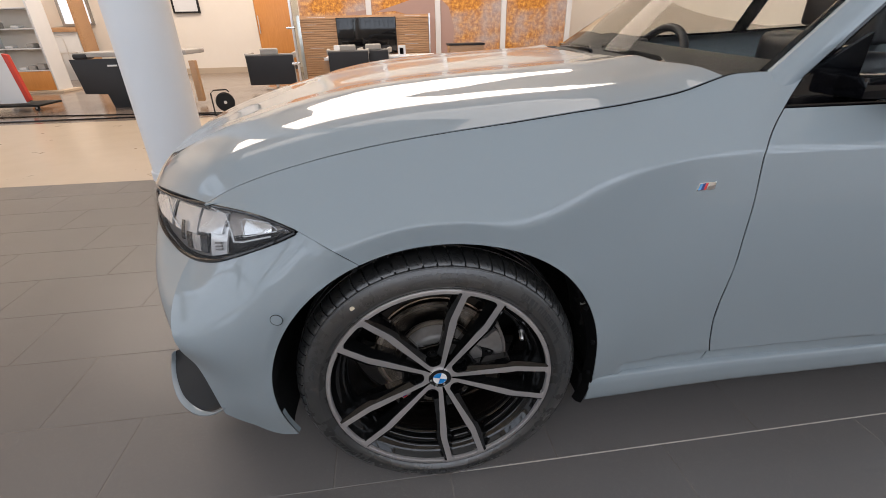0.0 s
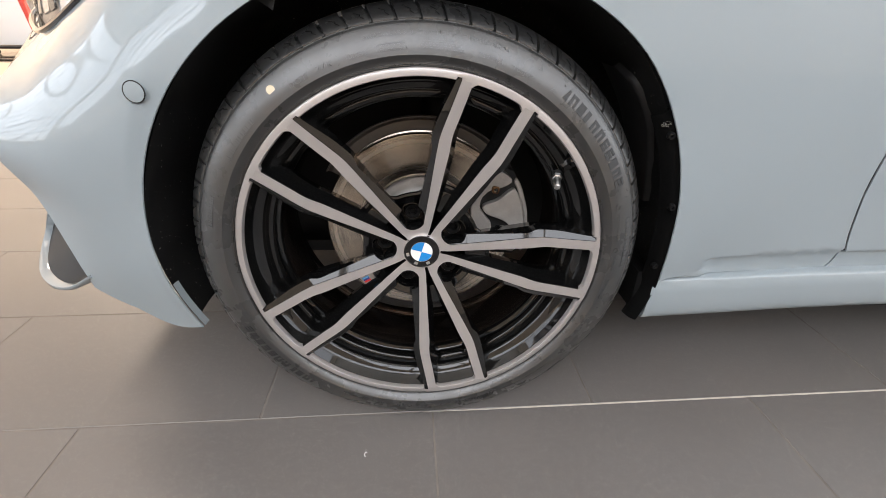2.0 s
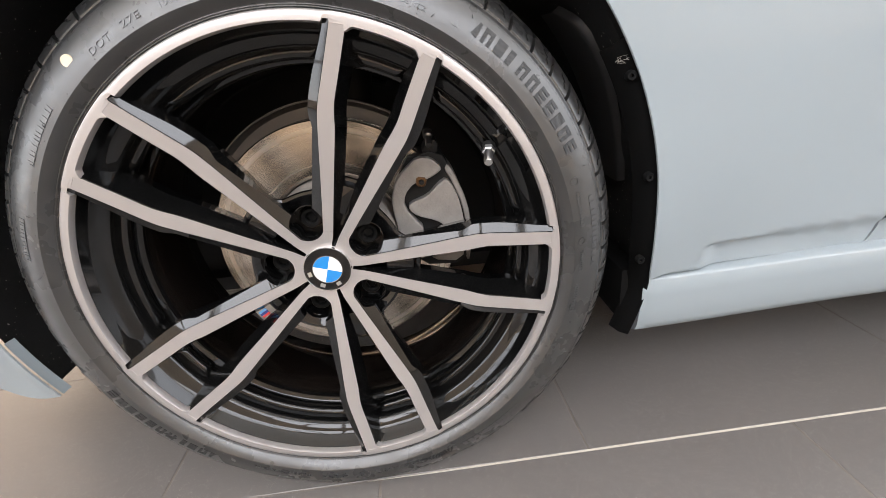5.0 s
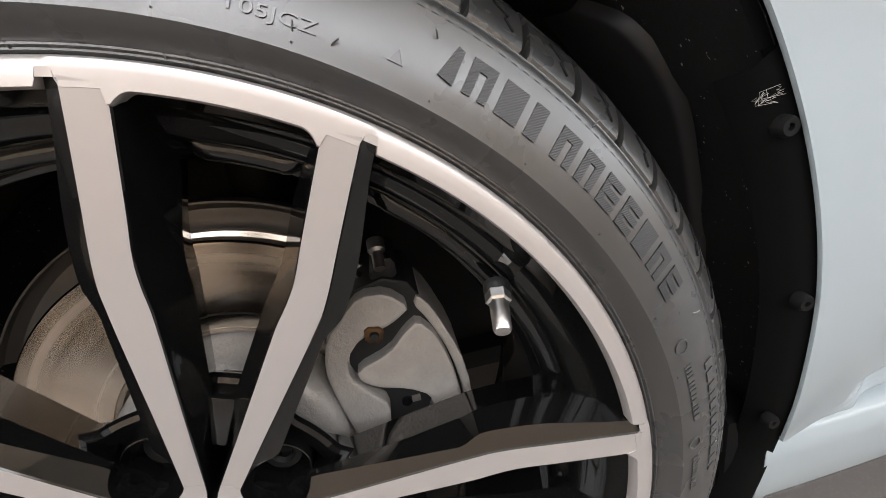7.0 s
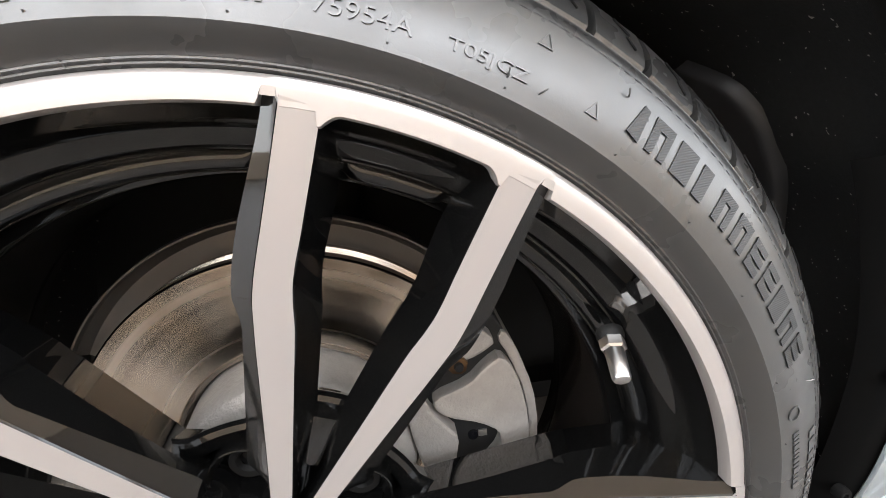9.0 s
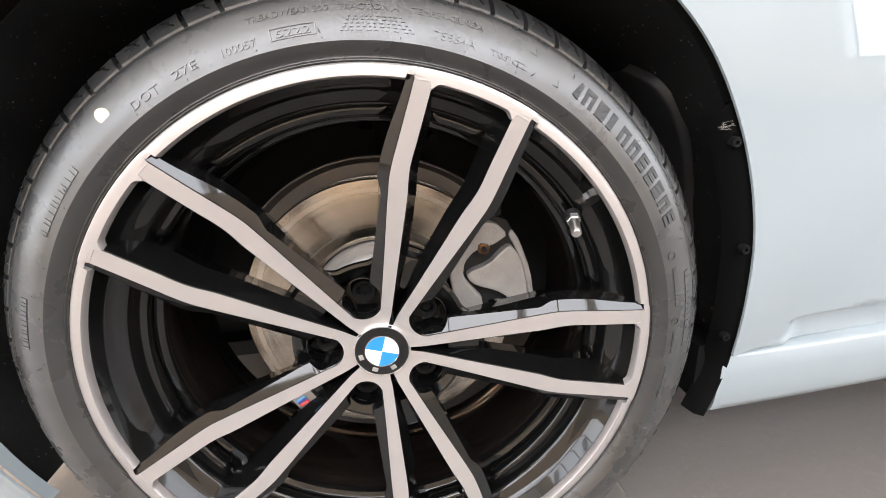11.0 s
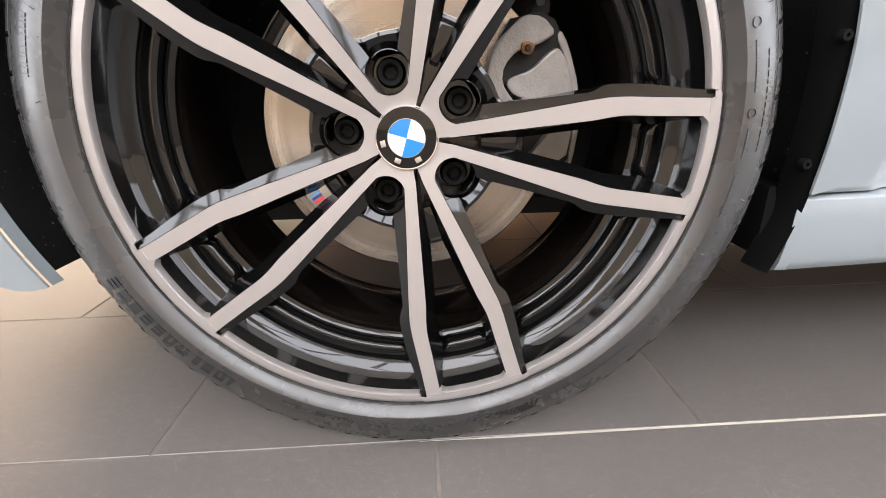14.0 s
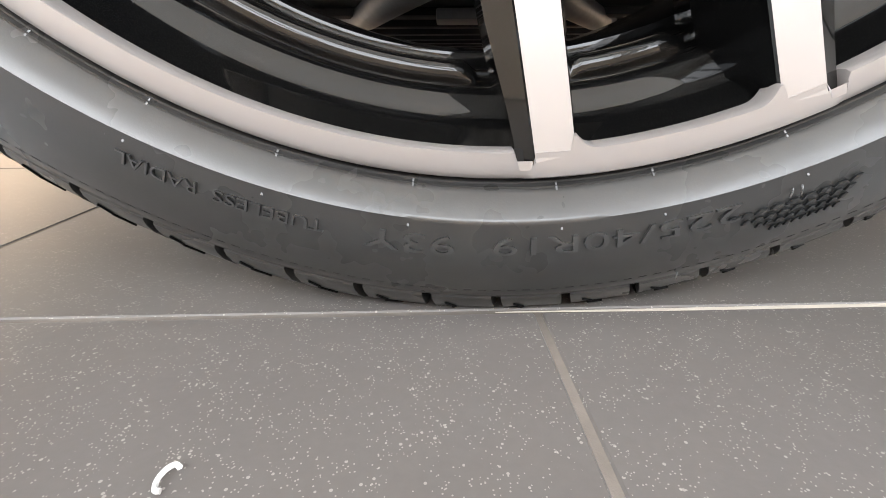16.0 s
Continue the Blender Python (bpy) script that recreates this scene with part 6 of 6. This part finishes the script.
def black_counter():
    d = thing("reception_desk", "black angular desk with a grey top", "desk", (-4.45, 7.02, 0.002))
    part("front_panel", slab([(-0.42, 0.71), (0.62, 0.71), (0.62, 0.0), (0.01, 0.0), (-0.03, 0.205), (-0.35, 0.215)], 0.0, 0.03, 0.004), M["leather"], d, "black front panel")
    part("desk_top", box(-0.35, 1.28, 0.0, 0.75, 0.735, 0.80, 0.015, 3), M["fabric"], d, "grey padded top")
    part("side_panel", box(1.28, 1.37, 0.0, 0.10, 0.05, 0.65, 0.006), M["oak"], d, "brown end panel")
    part("pull", box(0.10, 0.24, -0.012, 0.0, 0.60, 0.625, 0.004), M["valve"], d, "silver pull")
    part("pad", box(-0.35, -0.15, -0.02, 0.20, 0.71, 0.785, 0.03, 3), M["leather"], d)
    part("leg", box(0.30, 0.36, 0.5, 0.56, 0.0, 0.74, 0.004), M["valve"], d)


def cable_reel():
    r = thing("cable_reel", "black cable reel on a tubular stand", "cable reel", (-2.43, 5.98, 0.002), 20)
    part("drum", revolve([(0.0, -0.06), (0.055, -0.06), (0.12, -0.058), (0.122, -0.05), (0.08, -0.045), (0.08, 0.045), (0.122, 0.05), (0.12, 0.058), (0.0, 0.06)], 30), M["plastic"], r, "black cable drum", at=pose(0.03, 0, 0.165))
    coil = [(0.03 + (0.088 + 0.008 * (k % 3)) * math.cos(0.5 * k), -0.04 + 0.0008 * k, 0.165 + (0.088 + 0.008 * (k % 3)) * math.sin(0.5 * k)) for k in range(100)]
    part("wound_cable", tube(coil, 0.006, 6), M["screen"], r, "black wound cable")
    part("stand", tube([(-0.13, -0.10, 0.012), (-0.13, -0.10, 0.30), (-0.09, -0.10, 0.335), (0.07, -0.10, 0.335), (0.10, -0.10, 0.30)], 0.009, 8), M["plastic"], r, "black tubular stand")
    part("stand", tube([(-0.13, 0.10, 0.012), (0.10, 0.10, 0.012), (0.10, -0.10, 0.012), (-0.13, -0.10, 0.012)], 0.009, 8, True), M["plastic"], r)
    part("hub", revolve([(0.0, -0.068), (0.02, -0.066), (0.022, -0.06)], 16), M["valve"], r, "silver reel hub", at=pose(0.03, 0, 0.165))
    c = thing("cable", "two black cables lying across the floor", "cable")
    part("strand", tube([(-8.8, 5.99, 0.010), (-5.0, 5.965, 0.010), (-3.0, 5.99, 0.010), (-2.5, 5.97, 0.010)], 0.012, 6), M["screen"], c)
    part("strand", tube([(-8.8, 6.40, 0.010), (-5.0, 6.38, 0.010), (-3.4, 6.20, 0.010), (-2.44, 6.06, 0.010)], 0.010, 6), M["screen"], c)


def glass_screen():
    g = thing("glass_screen", "free-standing glass panel in a steel post", "glass screen", (-1.52, 7.0, 0.002))
    part("post", box(-0.012, 0.022, -0.025, 0.025, 0, 2.2, 0.004), M["valve"], g, "brushed steel post")
    part("base_plate", box(-0.10, 0.14, -0.10, 0.10, 0, 0.012, 0.003), M["valve"], g)
    pane = part("pane", box(0.024, 0.12, -0.005, 0.005, 0.05, 2.1, 0.002), M["glass"], g, "clear glass pane")
    pane.visible_shadow = False
    for z in (0.55, 1.05):
        part("clamp", box(-0.09, 0.03, -0.03, 0.03, z, z + 0.03, 0.005), M["chrome"], g, "chrome glass clamp")


def display_shelf():
    s = thing("display_shelf", "white framed display shelf with an orange plinth", "display shelf", (-7.10, 9.5, 0.002))
    part("plinth", box(-0.32, 0.30, 0.0, 0.45, 0.05, 0.40, 0.006), M["orange"], s, "orange plinth box")
    part("tray", box(-0.42, 0.46, -0.10, 0.55, 0.0, 0.045, 0.006), M["beige"], s, "pale base tray")
    for x in (-0.70, 0.30):
        part("upright", box(x - 0.02, x + 0.02, 0.0, 0.45, 0.04 if x > 0 else 0.0, 2.3, 0.004), M["column"], s, "white upright")
    for z in (0.405, 0.80, 1.15, 1.5):
        sh = part("shelf", box(-0.68, 0.28, 0.01, 0.44, z, z + 0.02, 0.003), M["column"], s, "white shelf board")
    back = part("back_panel", box(-0.68, 0.28, 0.445, 0.45, 0.40, 2.3), M["wall"], s)
    rng = random.Random(11)
    for n in range(7):
        z = (0.427, 0.427, 0.427, 0.822, 0.822, 1.172, 1.172)[n]
        x = (-0.25, -0.08, 0.10, -0.35, 0.05, -0.45, -0.1)[n]
        kind = n % 3
        b = thing("folded_shirt", "small pale folded shirt on a shelf", "merchandise", (-7.10 + x, 9.66, z + 0.002), group="display items")
        part("cloth", box(-0.07, 0.07, -0.08, 0.08, 0, 0.05 + 0.03 * kind, 0.02, 3), M["fabric"] if kind else M["column"], b)


def display_cart():
    c = thing("display_stand", "white rolling display stand with a red side", "display stand", (-5.85, 7.0, 0.002))
    part("panel", slab([(-0.45, 0.12), (0.18, 0.12), (0.10, 0.82), (-0.45, 0.86)], 0.0, 0.05, 0.004), M["column"], c, "white panel")
    part("red_edge", slab([(0.18, 0.13), (0.24, 0.16), (0.17, 0.80), (0.105, 0.82)], -0.005, 0.06, 0.004), M["red"], c, "red side strip")
    part("platform", box(-0.5, 0.42, -0.12, 0.40, 0.075, 0.105, 0.006), M["plastic"], c, "dark platform")
    for x in (-0.4, 0.33):
        part("caster", revolve([(0.0, -0.012), (0.033, -0.012), (0.035, 0.0), (0.033, 0.012), (0.0, 0.012)], 18), M["plastic"], c, "black caster", at=pose(x, -0.05, 0.036))
        part("caster_fork", box(x - 0.012, x + 0.012, -0.07, -0.03, 0.036, 0.078, 0.002), M["steel"], c)
    j = thing("jacket", "white and black jacket hanging on the stand", "clothing", (-5.95, 6.90, 0.87))
    part("sleeve", tube([(-0.30, 0, 0.62), (-0.12, 0.0, 0.55), (0.02, -0.02, 0.34), (0.10, -0.02, 0.10)], 0.07, 10), M["column"], j, "white sleeve")
    part("cuff", tube([(0.02, -0.02, 0.30), (0.12, -0.03, 0.04)], 0.060, 10), M["leather"], j, "black cuff")
    part("body_cloth", box(-0.55, -0.12, -0.06, 0.06, 0.0, 0.60, 0.05, 3), M["leather"], j, "black body")


def kitchenette():
    """Bright opening with a counter and wire stools at the back left."""
    k = thing("counter", "pale counter under a brown sill with a bright window behind", "counter", (-8.22, 12.3, 0.002))
    part("front", box(-0.75, 0.52, 0.0, 0.5, 0.0, 1.10, 0.004), M["column"], k, "pale grey counter front")
    part("top", box(-0.77, 0.54, -0.06, 0.55, 1.10, 1.20, 0.006), M["oak"], k, "brown counter top")
    part("side_trim", box(0.54, 0.62, -0.02, 0.5, 0.0, 2.4, 0.004), M["oak"], k, "brown upright trim")
    for n in range(2):
        s = thing("wire_stool", "steel wire bar stool by the counter", "stool", (-8.55 + 0.62 * n, 11.75, 0.002), group="bar stools")
        part("back_hoop", tube([(-0.2, 0, 0.62), (-0.2, -0.02, 0.96), (-0.15, -0.02, 1.0), (0.15, -0.02, 1.0), (0.2, -0.02, 0.96), (0.2, 0, 0.62)], 0.011, 8), M["valve"], s, "steel hoop")
        part("seat", box(-0.2, 0.2, 0.0, 0.36, 0.62, 0.65, 0.01), M["valve"], s, "steel seat")
        for x in (-0.18, 0.18):
            for y in (0.02, 0.34):
                part("leg", tube([(x, y, 0.62), (x * 1.15, y, 0.008)], 0.010, 8), M["valve"], s)
    w = thing("window_1", "bright back window in a dark frame", "window", (-7.95, 12.985, 1.24), kind="structure")
    part("window_frame", joined(box_geo(-0.40, -0.34, -0.04, 0.01, 0, 1.6), box_geo(0.30, 0.36, -0.04, 0.01, 0, 1.6), box_geo(-0.34, 0.30, -0.04, 0.01, 1.54, 1.6), box_geo(-0.34, 0.30, -0.04, 0.01, 0, 0.05)), M["steel"], w, smooth=False)
    glow = Mat("daylight_pane", (0.9, 0.95, 1.0), 0.3)
    glow.set("Emission Color", (0.92, 0.97, 1.0, 1)), glow.set("Emission Strength", 2.2)
    part("pane", box(-0.34, 0.30, -0.01, 0.0, 0.05, 1.54), glow.m, w, "bright daylight pane")


def sales_desk():
    d = thing("sales_desk", "pale sales desk in front of the slat partition", "desk", (-0.30, 9.85, 0.002))
    part("top", box(-1.15, 1.20, -0.35, 0.35, 0.44, 0.49, 0.006), M["column"], d, "pale desk top")
    for x in (-1.0, 1.05):
        part("pedestal", box(x - 0.2, x + 0.2, -0.3, 0.3, 0.0, 0.44, 0.006), M["oak"], d, "wooden pedestal")
    c = thing("desk_calendar", "small white desk calendar with a dark print", "calendar", (0.18, 9.62, 0.493))
    part("card", box(-0.08, 0.08, 0.0, 0.03, 0, 0.20, 0.004), M["column"], c)
    part("dark_print", box(-0.045, 0.035, -0.003, 0.0, 0.03, 0.15), M["screen"], c)
    s = thing("paper_stack", "small stack of pale papers on the desk", "papers", (0.42, 9.60, 0.493))
    part("sheets", box(-0.08, 0.08, -0.05, 0.05, 0, 0.03, 0.004), M["wall"], s)
    b = thing("white_bin", "tall white paper holder on the desk", "holder", (-1.20, 9.95, 0.493))
    part("shell", box(-0.07, 0.07, -0.07, 0.07, 0, 0.22, 0.01), M["column"], b)


def far_cabinet():
    c = thing("low_cabinet", "low dark cabinet top by the printed wall", "cabinet", (1.48, 9.0, 0.002))
    part("body", box(-0.35, 0.35, 0.0, 0.4, 0.0, 0.68, 0.01), M["oak"], c)
    part("top", box(-0.37, 0.37, -0.02, 0.42, 0.68, 0.715, 0.006), M["leather"], c, "black top")


column(), slat_wall(), television(), mural(), orange_door(), wall_picture()
cantilever_chair("visitor_chair", "black padded visitor chair with pale edging", (-2.33, 8.60, 0.002), 0, 0.86)
cantilever_chair("visitor_chair", "black padded visitor chair beside the sales desk", (-0.92, 9.25, 0.002), 4, 0.80)
cantilever_chair("visitor_chair", "black padded visitor chair at the sales desk", (-0.42, 9.42, 0.002), -6, 0.62)
black_counter(), cable_reel(), glass_screen(), display_shelf(), display_cart(), kitchenette(), sales_desk(), far_cabinet()


def floor_chip():
    c = thing("plastic_chip", "small white curled plastic scrap on the tiles", "litter", (-0.0925, -0.0735, 0.0012))
    pts = [(0.0022 * math.cos(q), 0.0040 * math.sin(q), 0.0008) for q in np.linspace(0.9, 4.9, 14)]
    part("curl", tube(pts, 0.0008, 6), M["white"], c)


floor_chip()


# ---------------- floor tiles ----------------
def tiles():
    L, W, gap, th = 0.602, 0.331, 0.0029, 0.010
    turn = pose(0, 0, 0, 0, 0, FLOOR_TURN)
    geo = box(gap / 2, L - gap / 2, gap / 2, W - gap / 2, -th, 0.0, 0.0009, 1)
    me = bpy.data.meshes.new("floor_tile")
    geo.to_mesh(me)
    geo.free()
    me.materials.append(M["tile"])
    floor = bpy.data.objects["floor"]
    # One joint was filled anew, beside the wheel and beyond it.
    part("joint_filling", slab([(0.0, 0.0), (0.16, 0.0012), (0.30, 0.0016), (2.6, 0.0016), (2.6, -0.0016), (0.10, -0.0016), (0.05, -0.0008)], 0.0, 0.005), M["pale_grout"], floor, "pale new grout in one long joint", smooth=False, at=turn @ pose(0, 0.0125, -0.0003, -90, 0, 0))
    rest = []
    for row in range(-16, 10):
        y = 0.0125 + row * W
        shift = -0.286 if row % 2 == 0 else 0.018
        for col in range(-14, 12):
            x = shift + col * L
            corner = turn @ Vector((x + L / 2, y + W / 2, 0))
            if corner.y > 3.15 or corner.x > 6.6 or corner.x < -8.6 or corner.y < -3.8:
                continue
            if -3.6 < x < 2.0 and -3 <= row <= 8:
                t = new("tile", me)
                t.parent = floor
                t.matrix_basis = turn @ Matrix.Translation((x, y, 0))
            else:
                rest.append([tuple(turn @ Vector((x + a, y + b, c))) for a in (gap / 2, L - gap / 2) for b in (gap / 2, W - gap / 2) for c in (-th, 0.0)])
    f = [(0, 1, 3, 2), (4, 6, 7, 5), (0, 4, 5, 1), (2, 3, 7, 6), (0, 2, 6, 4), (1, 5, 7, 3)]
    far = part("outer_tiles", joined(*[(v, f) for v in rest]), M["tile"], floor, smooth=False)
    far["kind"] = "stuff"


tiles()
